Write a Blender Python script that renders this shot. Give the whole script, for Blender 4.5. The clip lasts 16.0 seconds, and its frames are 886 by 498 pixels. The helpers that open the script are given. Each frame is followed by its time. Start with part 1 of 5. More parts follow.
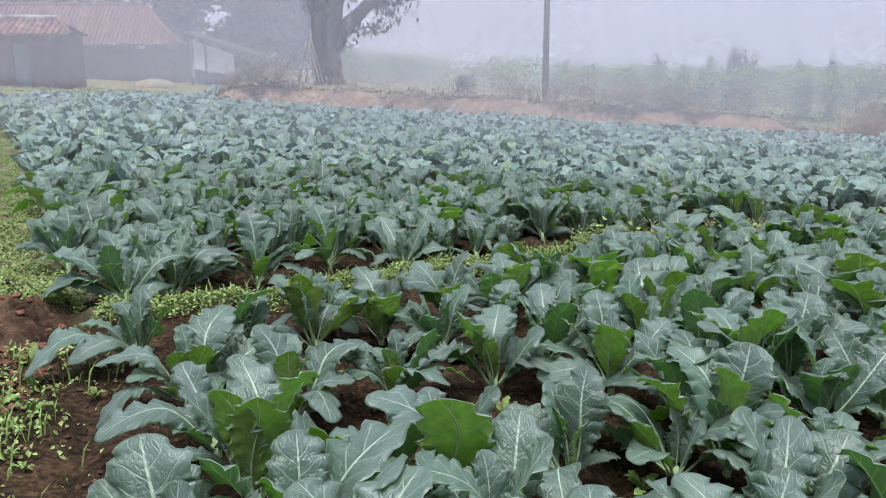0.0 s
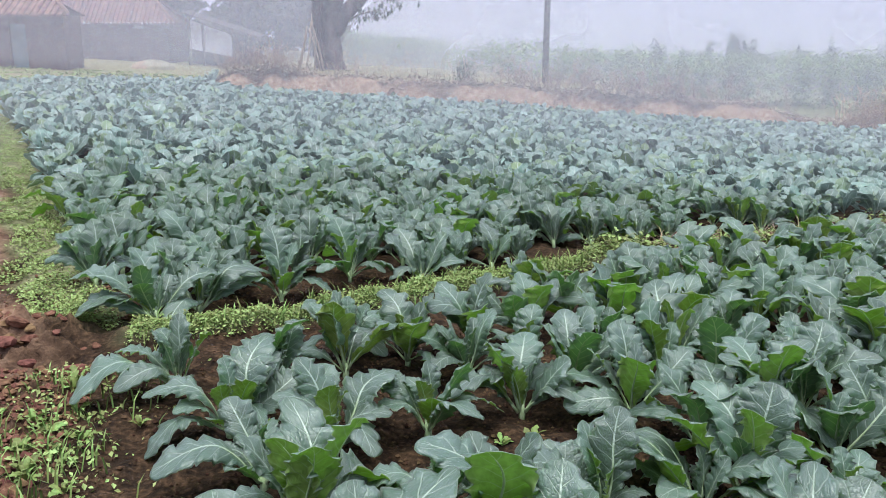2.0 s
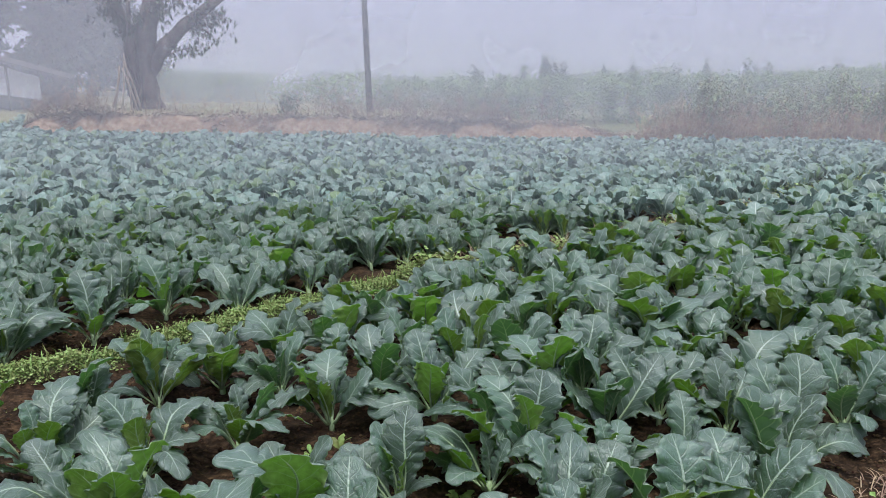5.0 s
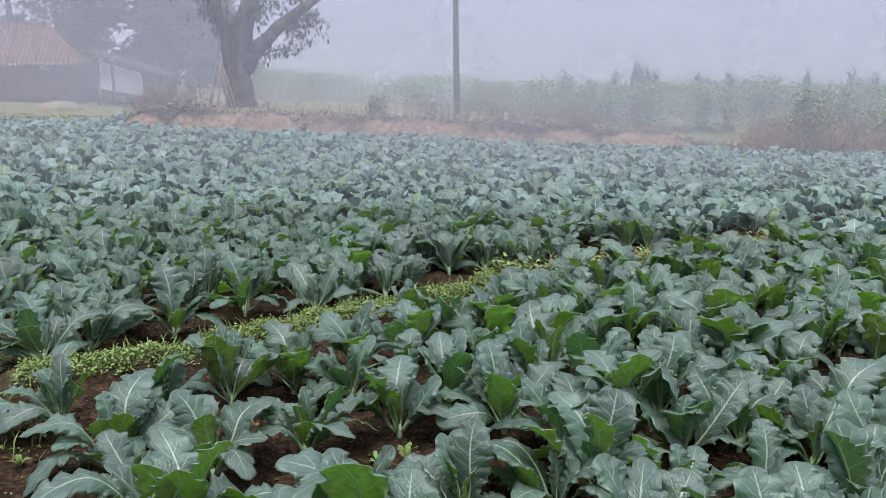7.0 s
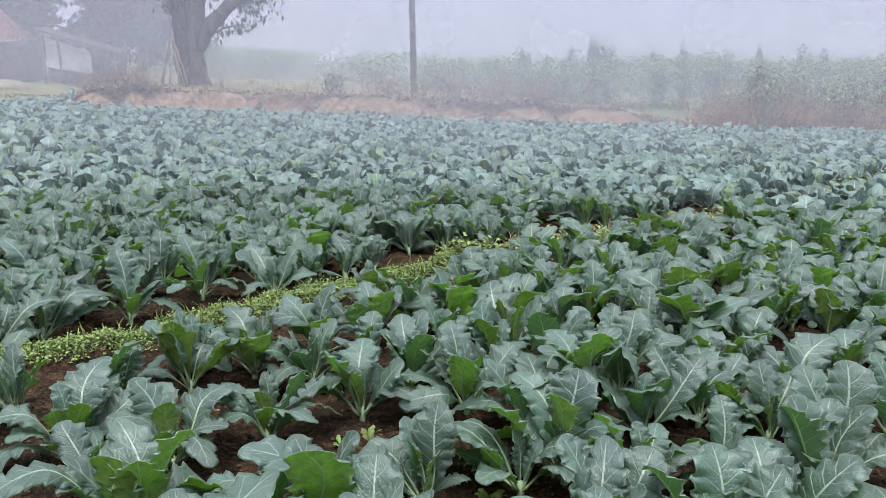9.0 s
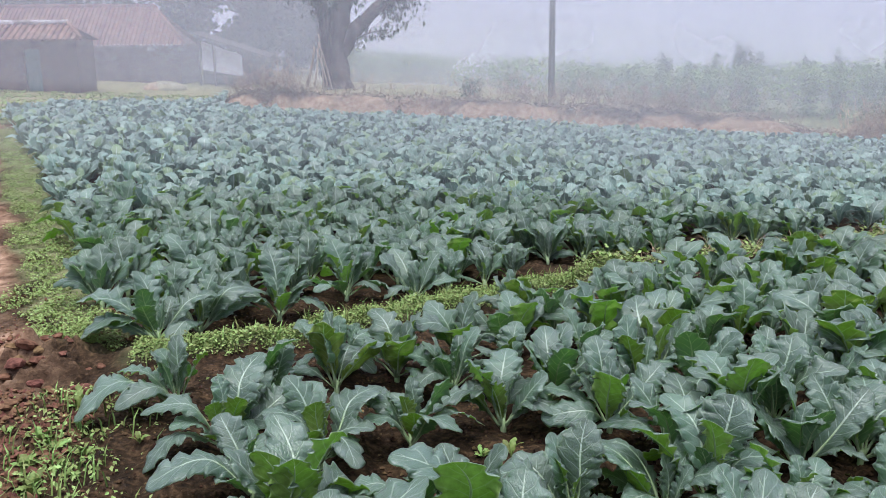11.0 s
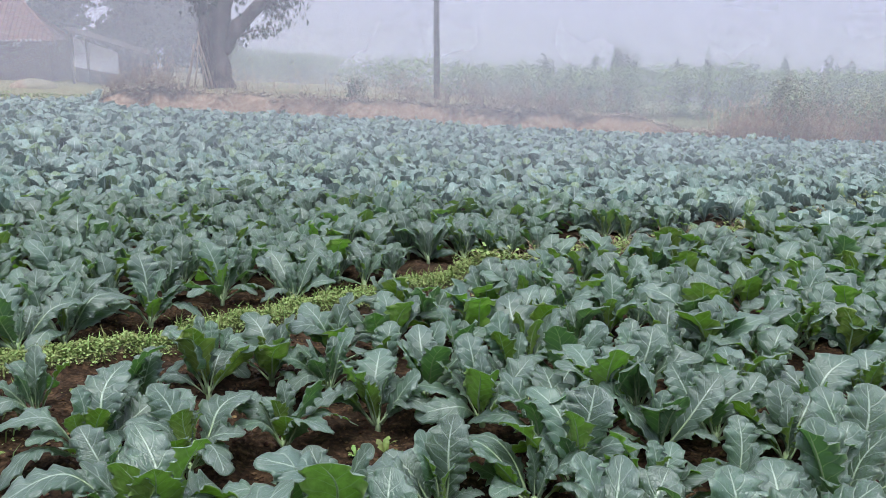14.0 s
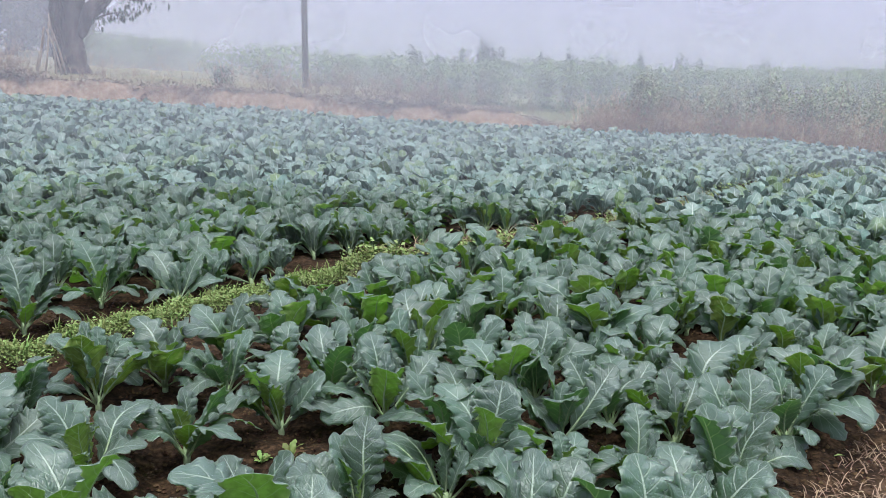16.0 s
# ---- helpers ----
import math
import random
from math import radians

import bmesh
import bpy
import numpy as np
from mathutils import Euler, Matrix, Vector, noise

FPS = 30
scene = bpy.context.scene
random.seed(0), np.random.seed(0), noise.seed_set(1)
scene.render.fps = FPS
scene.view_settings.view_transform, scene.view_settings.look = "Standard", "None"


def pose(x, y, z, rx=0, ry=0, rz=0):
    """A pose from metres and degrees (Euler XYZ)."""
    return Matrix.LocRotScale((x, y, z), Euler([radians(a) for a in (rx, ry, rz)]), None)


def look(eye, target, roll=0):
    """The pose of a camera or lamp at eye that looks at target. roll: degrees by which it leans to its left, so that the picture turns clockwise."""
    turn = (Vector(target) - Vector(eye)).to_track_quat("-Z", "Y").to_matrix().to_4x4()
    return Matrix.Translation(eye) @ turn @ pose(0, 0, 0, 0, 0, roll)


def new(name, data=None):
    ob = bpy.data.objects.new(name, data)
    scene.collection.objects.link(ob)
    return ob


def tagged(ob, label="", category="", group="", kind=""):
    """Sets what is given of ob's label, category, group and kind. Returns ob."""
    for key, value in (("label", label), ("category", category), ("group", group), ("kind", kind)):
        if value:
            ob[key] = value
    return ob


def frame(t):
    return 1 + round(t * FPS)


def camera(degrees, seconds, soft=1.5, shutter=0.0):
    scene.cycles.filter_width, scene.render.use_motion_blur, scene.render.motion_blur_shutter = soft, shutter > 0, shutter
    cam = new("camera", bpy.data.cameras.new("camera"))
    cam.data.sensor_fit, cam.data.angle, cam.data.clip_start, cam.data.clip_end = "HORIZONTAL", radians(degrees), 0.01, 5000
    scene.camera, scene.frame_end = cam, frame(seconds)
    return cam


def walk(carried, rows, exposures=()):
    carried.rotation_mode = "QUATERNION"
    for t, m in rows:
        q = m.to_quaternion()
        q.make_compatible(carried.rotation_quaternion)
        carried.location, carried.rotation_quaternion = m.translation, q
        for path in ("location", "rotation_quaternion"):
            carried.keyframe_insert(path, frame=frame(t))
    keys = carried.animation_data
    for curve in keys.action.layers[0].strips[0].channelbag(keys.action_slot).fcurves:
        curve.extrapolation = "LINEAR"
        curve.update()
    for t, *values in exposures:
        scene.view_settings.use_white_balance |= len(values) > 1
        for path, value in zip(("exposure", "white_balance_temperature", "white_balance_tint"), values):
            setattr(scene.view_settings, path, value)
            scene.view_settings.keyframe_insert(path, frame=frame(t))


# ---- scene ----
cam = camera(55.5, 16.0, soft=0.5)
PATH = [
    (0.0, 0.020, -0.264, 1.418, 77.42, 0.25, -8.93),
    (0.5, 0.087, -0.190, 1.372, 76.86, -0.34, -8.79),
    (1.0, 0.038, -0.192, 1.425, 76.50, -0.40, -8.65),
    (1.5, -0.091, -0.246, 1.599, 76.01, -0.29, -8.78),
    (2.0, -0.156, -0.302, 1.685, 75.93, -0.24, -9.24),
    (2.5, -0.177, -0.338, 1.703, 76.19, -0.66, -11.61),
    (3.0, -0.150, -0.376, 1.711, 76.60, 0.17, -15.78),
    (3.5, -0.062, -0.500, 1.725, 77.38, 2.18, -19.84),
    (4.0, -0.020, -0.650, 1.719, 77.62, 2.24, -19.72),
    (4.7, 0.000, -0.655, 1.718, 77.66, 2.05, -20.10),
    (5.4, -0.010, -0.650, 1.720, 77.70, 1.50, -21.20),
    (6.0, -0.020, -0.635, 1.724, 77.75, 0.70, -21.30),
    (6.3, -0.003, -0.623, 1.726, 77.80, 0.66, -18.85),
    (6.5, 0.045, -0.619, 1.732, 77.90, 1.03, -15.80),
    (7.0, 0.057, -0.589, 1.727, 78.03, 0.89, -14.60),
    (7.5, -0.053, -0.545, 1.724, 77.96, 0.24, -18.40),
    (8.0, -0.119, -0.520, 1.716, 77.61, -0.07, -21.95),
    (8.5, -0.061, -0.524, 1.726, 76.93, -0.35, -22.10),
    (9.0, 0.052, -0.563, 1.742, 76.48, 0.93, -17.50),
    (9.5, 0.057, -0.588, 1.773, 76.68, 1.99, -10.53),
    (9.7, 0.032, -0.594, 1.778, 76.89, 2.35, -7.12),
    (10.1, -0.010, -0.580, 1.776, 77.00, 2.20, -3.60),
    (10.7, -0.030, -0.540, 1.772, 76.95, 1.30, -5.50),
    (11.3, -0.040, -0.495, 1.769, 76.85, 0.20, -12.40),
    (11.8, -0.040, -0.461, 1.767, 76.74, -0.73, -18.64),
    (12.0, -0.068, -0.449, 1.776, 76.62, -1.11, -20.66),
    (12.5, -0.090, -0.448, 1.780, 76.60, -1.35, -22.61),
    (13.0, -0.071, -0.447, 1.775, 76.57, -1.32, -22.64),
    (13.5, 0.007, -0.499, 1.777, 76.82, -1.06, -21.11),
    (14.0, 0.056, -0.564, 1.780, 76.82, 0.09, -15.93),
    (14.5, 0.028, -0.529, 1.791, 76.75, 0.34, -15.97),
    (15.0, -0.051, -0.491, 1.806, 76.49, 0.57, -16.99),
    (15.5, -0.100, -0.482, 1.805, 76.21, -0.23, -21.01),
    (16.0, -0.109, -0.503, 1.824, 76.21, -1.25, -24.89),
]
walk(cam, [(t, pose(x, y, z, rx, ry, rz)) for t, x, y, z, rx, ry, rz in PATH],
     [(0.0, -0.03), (0.5, -0.06), (1.5, 0.16), (2.5, 0.08), (3.2, -0.02), (4.0, -0.22), (7.0, -0.22), (8.0, -0.21), (8.5, -0.1), (9.0, 0.0), (9.5, 0.05), (12.0, -0.05), (14.0, -0.04), (15.0, -0.07), (16.0, -0.02)])

# ---- light: a bright overcast sky in morning fog ----
scene.cycles.transparent_max_bounces = 24
world = bpy.data.worlds.new("foggy_sky")
scene.world = world
world.use_nodes = True
wn, wl = world.node_tree.nodes, world.node_tree.links
wn.clear()
sky = wn.new("ShaderNodeTexSky")
sky.sky_type = "NISHITA"
sky.sun_disc = False
sky.sun_elevation, sky.sun_rotation = radians(75), radians(196)
sky.dust_density = 6.0
clear_sky = wn.new("ShaderNodeBackground")
clear_sky.inputs["Strength"].default_value = 0.05
wl.new(sky.outputs[0], clear_sky.inputs["Color"])
cloud = wn.new("ShaderNodeBackground")
cloud.inputs["Color"].default_value = (0.575, 0.60, 0.86, 1)
cloud.inputs["Strength"].default_value = 1.05
both_skies = wn.new("ShaderNodeAddShader")
wl.new(clear_sky.outputs[0], both_skies.inputs[0])
wl.new(cloud.outputs[0], both_skies.inputs[1])
world_out = wn.new("ShaderNodeOutputWorld")
wl.new(both_skies.outputs[0], world_out.inputs["Surface"])

sun = new("sun", bpy.data.lights.new("sun", "SUN"))
sun.data.energy, sun.data.angle, sun.data.color = 4.3, radians(50), (0.97, 1.0, 0.98)
sun.matrix_world = look((-1, -3.5, 28), (0, 0, 0))


# ---- the lie of the land ----
SLOPE = -0.0554
STRIP = [(-1.3, 4.25), (-0.4, 4.48), (0.2, 4.85), (0.75, 5.2), (1.45, 5.62), (2.5, 6.2), (3.2, 6.6), (5.2, 7.35),
         (6.3, 7.85), (7.4, 8.35), (8.9, 9.15), (10.4, 9.95), (13.7, 11.5), (22.0, 15.0)]
BANK = [(-2.2, 24.6), (-0.45, 24.0), (0.92, 23.7), (3.2, 23.1), (4.96, 22.4), (6.83, 21.6), (8.2, 20.8), (10.4, 20.3), (12.5, 20.0), (15.0, 19.9)]


def along(line, x):
    """The y of a line of points at x."""
    return np.interp(x, [p[0] for p in line], [p[1] for p in line])


def field_left(y):
    y = np.asarray(y)
    return -1.43 - 0.36 * (y - 4.7) + 0.07 * np.sin(2.3 * y + 1) * np.sin(0.9 * y)


def step(a, b, x):
    f = np.clip((x - a) / (b - a), 0, 1)
    return f * f * (3 - 2 * f)


def waves(x, y, scale, seed):
    """A cheap smooth unevenness of about -1 to 1."""
    r = np.random.RandomState(seed)
    out = 0.0
    for k in range(5):
        a, p, q = r.uniform(0, 6.28), r.uniform(0, 6.28), r.uniform(0.6, 1.7)
        out = out + np.sin((x * math.cos(a) + y * math.sin(a)) * q * 6.28 / scale + p)
    return out / 3.0


def land(x, y):
    """Height of the ground."""
    x, y = np.asarray(x, float), np.asarray(y, float)
    z = SLOPE * np.clip(x, -16, 26)
    near = 1 - step(11, 15, np.hypot(x - 1, y - 3))
    z = z + near * (0.022 * waves(x, y, 0.55, 3) + 0.014 * waves(x, y, 0.17, 4)) + 0.02 * waves(x, y, 2.3, 5)
    # the low grassy ridge between the two beds
    d = np.abs(y - along(STRIP, x)) * 0.88
    z = z + 0.075 * (1 - step(0.05, 0.2, d)) * step(-1.5, -0.8, x) * (1 + 0.1 * step(1.5, 3, x))
    # the trodden path beside the field, with broken clods at its near end
    left = field_left(y)
    path = step(0.45, 0.7, left - x) * (1 - step(2.3, 2.8, left - x)) * step(4.2, 4.9, y)
    z = z - 0.05 * path * (1 - 0.5 * step(8, 14, y))
    clods = step(0.05, 0.4, -1.15 - x) * (1 - step(4.3, 4.75, y)) * step(1.0, 2.0, y)
    lumps = 0.5 - np.abs(waves(x, y, 0.34, 7))
    z = z + clods * (0.05 * lumps + 0.045 * (0.4 - np.abs(waves(x, y, 0.17, 8))) + 0.018 * waves(x, y, 0.09, 11) - 0.02)
    z = z + 0.10 * np.exp(-((x + 1.62) / 0.28) ** 2 - ((y - 4.38) / 0.17) ** 2) * (1 + 0.5 * waves(x, y, 0.2, 12))
    z = z - 0.07 * np.exp(-((x + 1.75) / 0.5) ** 2 - ((y - 4.0) / 0.16) ** 2)
    # ruts and trodden lumps along the path
    z = z + path * (0.02 * np.clip(waves(x * 0.7, y, 1.3, 13) - 0.2, 0, 1) * (1 + 0.5 * waves(x, y, 0.21, 15)) + 0.006 * waves(x, y, 0.5, 14)) * (1 - step(12, 18, y))
    # the earth bank and the mound round the tree
    edge = along(BANK, x)
    wob = 0.12 * waves(x, y, 1.7, 9)
    rise = step(-0.05, 0.3, y - edge + wob) * step(-3.4, -1.8, x) * (1 - step(11.5, 14.5, x))
    z = z + (0.64 + 0.05 * waves(x, x * 0, 2.9, 10)) * rise + 0.2 * np.exp(-((x - 0.2) / 1.7) ** 2 - ((y - 25.8) / 1.2) ** 2)
    return z


# ---- materials ----
def material(name, rough=0.7, spec=0.3):
    m = bpy.data.materials.new(name)
    m.use_nodes = True
    b = m.node_tree.nodes["Principled BSDF"]
    b.inputs["Roughness"].default_value = rough
    b.inputs["Specular IOR Level"].default_value = spec
    return m, m.node_tree.nodes, m.node_tree.links, b


def ramp(n, stops):
    r = n.new("ShaderNodeValToRGB")
    while len(r.color_ramp.elements) < len(stops):
        r.color_ramp.elements.new(0.5)
    for e, (p, c) in zip(r.color_ramp.elements, stops):
        e.position, e.color = p, (*c, 1)
    return r


def noise_tex(n, l, scale, detail=4, coord="Object", stretch=None):
    co = n.new("ShaderNodeTexCoord")
    t = n.new("ShaderNodeTexNoise")
    t.inputs["Scale"].default_value, t.inputs["Detail"].default_value = scale, detail
    if stretch:
        mp = n.new("ShaderNodeMapping")
        mp.inputs["Scale"].default_value = stretch
        l.new(co.outputs[coord], mp.inputs[0])
        l.new(mp.outputs[0], t.inputs["Vector"])
    else:
        l.new(co.outputs[coord], t.inputs["Vector"])
    return t


def math_node(n, l, op, a, b=None, c=None):
    m = n.new("ShaderNodeMath")
    m.operation = op
    for k, v in enumerate((a, b, c)):
        if v is None:
            continue
        if isinstance(v, (int, float)):
            m.inputs[k].default_value = v
        else:
            l.new(v, m.inputs[k])
    return m.outputs[0]


def mix_colour(n, l, fac, a, b, mode="MIX"):
    m = n.new("ShaderNodeMix")
    m.data_type, m.blend_type = "RGBA", mode
    for key, v in ((0, fac), (6, a), (7, b)):
        if isinstance(v, (int, float)):
            m.inputs[key].default_value = v
        elif isinstance(v, tuple):
            m.inputs[key].default_value = (*v, 1)
        else:
            l.new(v, m.inputs[key])
    return m.outputs[2]


def add_bump(n, l, b, height, strength, distance=0.01):
    k = n.new("ShaderNodeBump")
    k.inputs["Strength"].default_value, k.inputs["Distance"].default_value = strength, distance
    l.new(height, k.inputs["Height"])
    l.new(k.outputs[0], b.inputs["Normal"])


def plain(name, stops, scale=8, rough=0.8, spec=0.25, bump=0.3, stretch=None, detail=6, rand=0.0):
    """A noisy material: a colour ramp over noise, and a bump from it. rand: how much pieces differ."""
    m, n, l, b = material(name, rough, spec)
    t = noise_tex(n, l, scale, detail, stretch=stretch)
    r = ramp(n, stops)
    l.new(t.outputs[0], r.inputs[0])
    out = r.outputs[0]
    if rand:
        g = n.new("ShaderNodeNewGeometry")
        o = n.new("ShaderNodeObjectInfo")
        both = math_node(n, l, "FRACT", math_node(n, l, "ADD", g.outputs["Random Per Island"], o.outputs["Random"]))
        h = n.new("ShaderNodeHueSaturation")
        l.new(out, h.inputs["Color"])
        l.new(math_node(n, l, "MULTIPLY_ADD", both, 2 * rand, 1 - rand), h.inputs["Value"])
        l.new(math_node(n, l, "MULTIPLY_ADD", both, 0.06, 0.47), h.inputs["Hue"])
        out = h.outputs[0]
    l.new(out, b.inputs["Base Color"])
    if bump:
        add_bump(n, l, b, t.outputs[0], bump)
    return m


def leaf_material(name, base, vein, rough, spec, green_share=0.0, green=(0.1, 0.2, 0.03), wax=0.0, translucent=0.0, rand=0.25, other=None, glow=None, edge=0.4):
    """A leaf's skin: mottled colour, pale midrib and side veins along the leaf's own coordinates."""
    m, n, l, b = material(name, rough, spec)
    uv = n.new("ShaderNodeUVMap")
    sep = n.new("ShaderNodeSeparateXYZ")
    l.new(uv.outputs[0], sep.inputs[0])
    side = math_node(n, l, "ABSOLUTE", math_node(n, l, "MULTIPLY_ADD", sep.outputs[0], 2.0, -1.0))
    s = sep.outputs[1]
    wob = noise_tex(n, l, 5.0, 2)
    run = math_node(n, l, "ADD", math_node(n, l, "SUBTRACT", s, math_node(n, l, "MULTIPLY", side, 0.17)), math_node(n, l, "MULTIPLY", wob.outputs[0], 0.02))
    half = math_node(n, l, "GREATER_THAN", sep.outputs[0], 0.5)
    run = math_node(n, l, "MULTIPLY_ADD", half, 0.055, run)
    wave = math_node(n, l, "PINGPONG", math_node(n, l, "MULTIPLY", run, 7.5), 0.5)
    soft_line = n.new("ShaderNodeMapRange")
    l.new(wave, soft_line.inputs[0])
    soft_line.inputs[1].default_value = 0.065
    soft_line.inputs[2].default_value = 0.025
    soft_line.clamp = True
    line = math_node(n, l, "MULTIPLY", soft_line.outputs[0], math_node(n, l, "MULTIPLY_ADD", side, -0.45, 0.72))
    rib = math_node(n, l, "LESS_THAN", side, math_node(n, l, "MULTIPLY_ADD", s, -0.045, 0.072))
    cells = n.new("ShaderNodeTexVoronoi")
    cells.feature = "DISTANCE_TO_EDGE"
    squash = n.new("ShaderNodeMapping")
    squash.inputs["Scale"].default_value = (13, 22, 1)
    l.new(uv.outputs[0], squash.inputs[0])
    l.new(squash.outputs[0], cells.inputs["Vector"])
    cells.inputs["Scale"].default_value = 1.0
    net = n.new("ShaderNodeMapRange")
    l.new(cells.outputs["Distance"], net.inputs[0])
    net.inputs[1].default_value = 0.09
    net.inputs[2].default_value = 0.0
    veins = math_node(n, l, "MAXIMUM", math_node(n, l, "MAXIMUM", line, rib), math_node(n, l, "MULTIPLY", net.outputs[0], 0.035))
    # pale margin, with the highlight on waxy edges painted into its colour
    rim = n.new("ShaderNodeMapRange")
    l.new(side, rim.inputs[0])
    rim.inputs[1].default_value, rim.inputs[2].default_value, rim.inputs[4].default_value = 0.9, 1.0, edge
    veins = math_node(n, l, "MAXIMUM", veins, rim.outputs[0])
    speck = noise_tex(n, l, 110.0, 2)
    g = n.new("ShaderNodeNewGeometry")
    o = n.new("ShaderNodeObjectInfo")
    r1 = math_node(n, l, "FRACT", math_node(n, l, "ADD", math_node(n, l, "MULTIPLY", g.outputs["Random Per Island"], 7.31 if green_share else 0.0), o.outputs["Random"]))
    t = noise_tex(n, l, 14.0, 5)
    t2 = noise_tex(n, l, 1.6, 2)
    c = mix_colour(n, l, math_node(n, l, "MULTIPLY_ADD", t.outputs[0], 1.6, -0.45), tuple(v * 0.72 for v in base), tuple(v * 1.25 for v in base))
    h = n.new("ShaderNodeHueSaturation")
    l.new(c, h.inputs["Color"])
    l.new(math_node(n, l, "MULTIPLY_ADD", r1, 2 * rand, 1 - rand), h.inputs["Value"])
    l.new(math_node(n, l, "MULTIPLY_ADD", r1, 0.024, 0.488), h.inputs["Hue"])
    c = h.outputs[0]
    if green_share:
        pick = math_node(n, l, "LESS_THAN", math_node(n, l, "FRACT", math_node(n, l, "MULTIPLY", r1, 17.7)), green_share)
        c = mix_colour(n, l, pick, c, green)
    if other:
        pick = math_node(n, l, "LESS_THAN", math_node(n, l, "FRACT", math_node(n, l, "MULTIPLY", o.outputs["Random"], 13.3)), 0.3)
        c = mix_colour(n, l, pick, c, other)
    if wax:
        bloom = math_node(n, l, "MULTIPLY", math_node(n, l, "ADD", math_node(n, l, "MULTIPLY_ADD", t2.outputs[0], 2.2, -0.9), math_node(n, l, "MULTIPLY_ADD", speck.outputs[0], 1.6, -0.6)), wax)
        bl = n.new("ShaderNodeClamp")
        l.new(bloom, bl.inputs[0])
        c = mix_colour(n, l, bl.outputs[0], c, (0.25, 0.32, 0.315))
    c = mix_colour(n, l, veins, c, vein)
    if wax:
        # beads of dew
        bead = n.new("ShaderNodeTexVoronoi")
        bead.inputs["Scale"].default_value = 34.0
        co = n.new("ShaderNodeTexCoord")
        l.new(co.outputs["Object"], bead.inputs["Vector"])
        wet = math_node(n, l, "MULTIPLY", math_node(n, l, "LESS_THAN", bead.outputs["Distance"], 0.11), math_node(n, l, "GREATER_THAN", t2.outputs[0], 0.5))
        c = mix_colour(n, l, math_node(n, l, "MULTIPLY", wet, 0.5), c, (0.75, 0.8, 0.82))
        b.inputs["Sheen Weight"].default_value = 0.08
        b.inputs["Sheen Roughness"].default_value = 0.35
    l.new(c, b.inputs["Base Color"])
    relief = math_node(n, l, "ADD", math_node(n, l, "MULTIPLY", veins, -0.9), math_node(n, l, "MULTIPLY_ADD", cells.outputs["Distance"], 0.7, t.outputs[0]))
    add_bump(n, l, b, relief, 0.75, 0.008)
    if translucent:
        tr = n.new("ShaderNodeBsdfTranslucent")
        if glow:
            tr.inputs["Color"].default_value = (*glow, 1)
        else:
            l.new(c, tr.inputs["Color"])
        mx = n.new("ShaderNodeMixShader")
        mx.inputs[0].default_value = translucent
        l.new(b.outputs[0], mx.inputs[1])
        l.new(tr.outputs[0], mx.inputs[2])
        l.new(mx.outputs[0], n["Material Output"].inputs["Surface"])
    return m


def soil_material():
    """Red-brown earth: damp and dark in the beds, paler where it is trodden or bare."""
    m, n, l, b = material("red_earth", 0.95, 0.15)
    co = n.new("ShaderNodeTexCoord")
    fine, mid, big = noise_tex(n, l, 38, 8), noise_tex(n, l, 9, 6), noise_tex(n, l, 0.9, 3)
    r = ramp(n, [(0.34, (0.007, 0.0045, 0.003)), (0.5, (0.030, 0.018, 0.010)), (0.68, (0.11, 0.066, 0.037))])
    l.new(math_node(n, l, "ADD", math_node(n, l, "MULTIPLY", fine.outputs[0], 0.55), math_node(n, l, "MULTIPLY", mid.outputs[0], 0.45)), r.inputs[0])
    dry = ramp(n, [(0.32, (0.12, 0.066, 0.042)), (0.5, (0.27, 0.165, 0.11)), (0.68, (0.42, 0.285, 0.20))])
    l.new(mid.outputs[0], dry.inputs[0])
    # how dry the earth is, kept with the ground's points
    at = n.new("ShaderNodeAttribute")
    at.attribute_name = "dry"
    gr = n.new("ShaderNodeAttribute")
    gr.attribute_name = "turf"
    c = mix_colour(n, l, at.outputs["Fac"], r.outputs[0], dry.outputs[0])
    cl = n.new("ShaderNodeAttribute")
    cl.attribute_name = "clay"
    clay = ramp(n, [(0.3, (0.17, 0.11, 0.07)), (0.5, (0.31, 0.215, 0.145)), (0.7, (0.44, 0.33, 0.235))])
    l.new(mid.outputs[0], clay.inputs[0])
    c = mix_colour(n, l, cl.outputs["Fac"], c, clay.outputs[0])
    grass = ramp(n, [(0.3, (0.13, 0.14, 0.07)), (0.7, (0.27, 0.28, 0.15))])
    l.new(mid.outputs[0], grass.inputs[0])
    c = mix_colour(n, l, gr.outputs["Fac"], c, grass.outputs[0])
    l.new(c, b.inputs["Base Color"])
    add_bump(n, l, b, math_node(n, l, "ADD", fine.outputs[0], mid.outputs[0]), 0.9, 0.03)
    return m


SOIL = soil_material()
LEAF_TOP = leaf_material("waxy_leaf_top", (0.055, 0.104, 0.076), (0.43, 0.53, 0.43), 0.34, 0.85, wax=0.47, translucent=0.32, rand=0.45, glow=(0.40, 0.70, 0.15), edge=0.6)
LEAF_UNDER = leaf_material("leaf_underside", (0.41, 0.60, 0.15), (0.56, 0.72, 0.38), 0.5, 0.35, translucent=0.58, rand=0.2, other=(0.25, 0.42, 0.22))
# same leaf as LEAF_TOP, lightened: distance haze is put into its colour
LEAF_FAR = leaf_material("hazed_field_leaf", (0.142, 0.250, 0.190), (0.48, 0.58, 0.51), 0.34, 0.8, green_share=0.16, green=(0.12, 0.22, 0.065), wax=0.5, translucent=0.2, rand=0.42, edge=0.75)
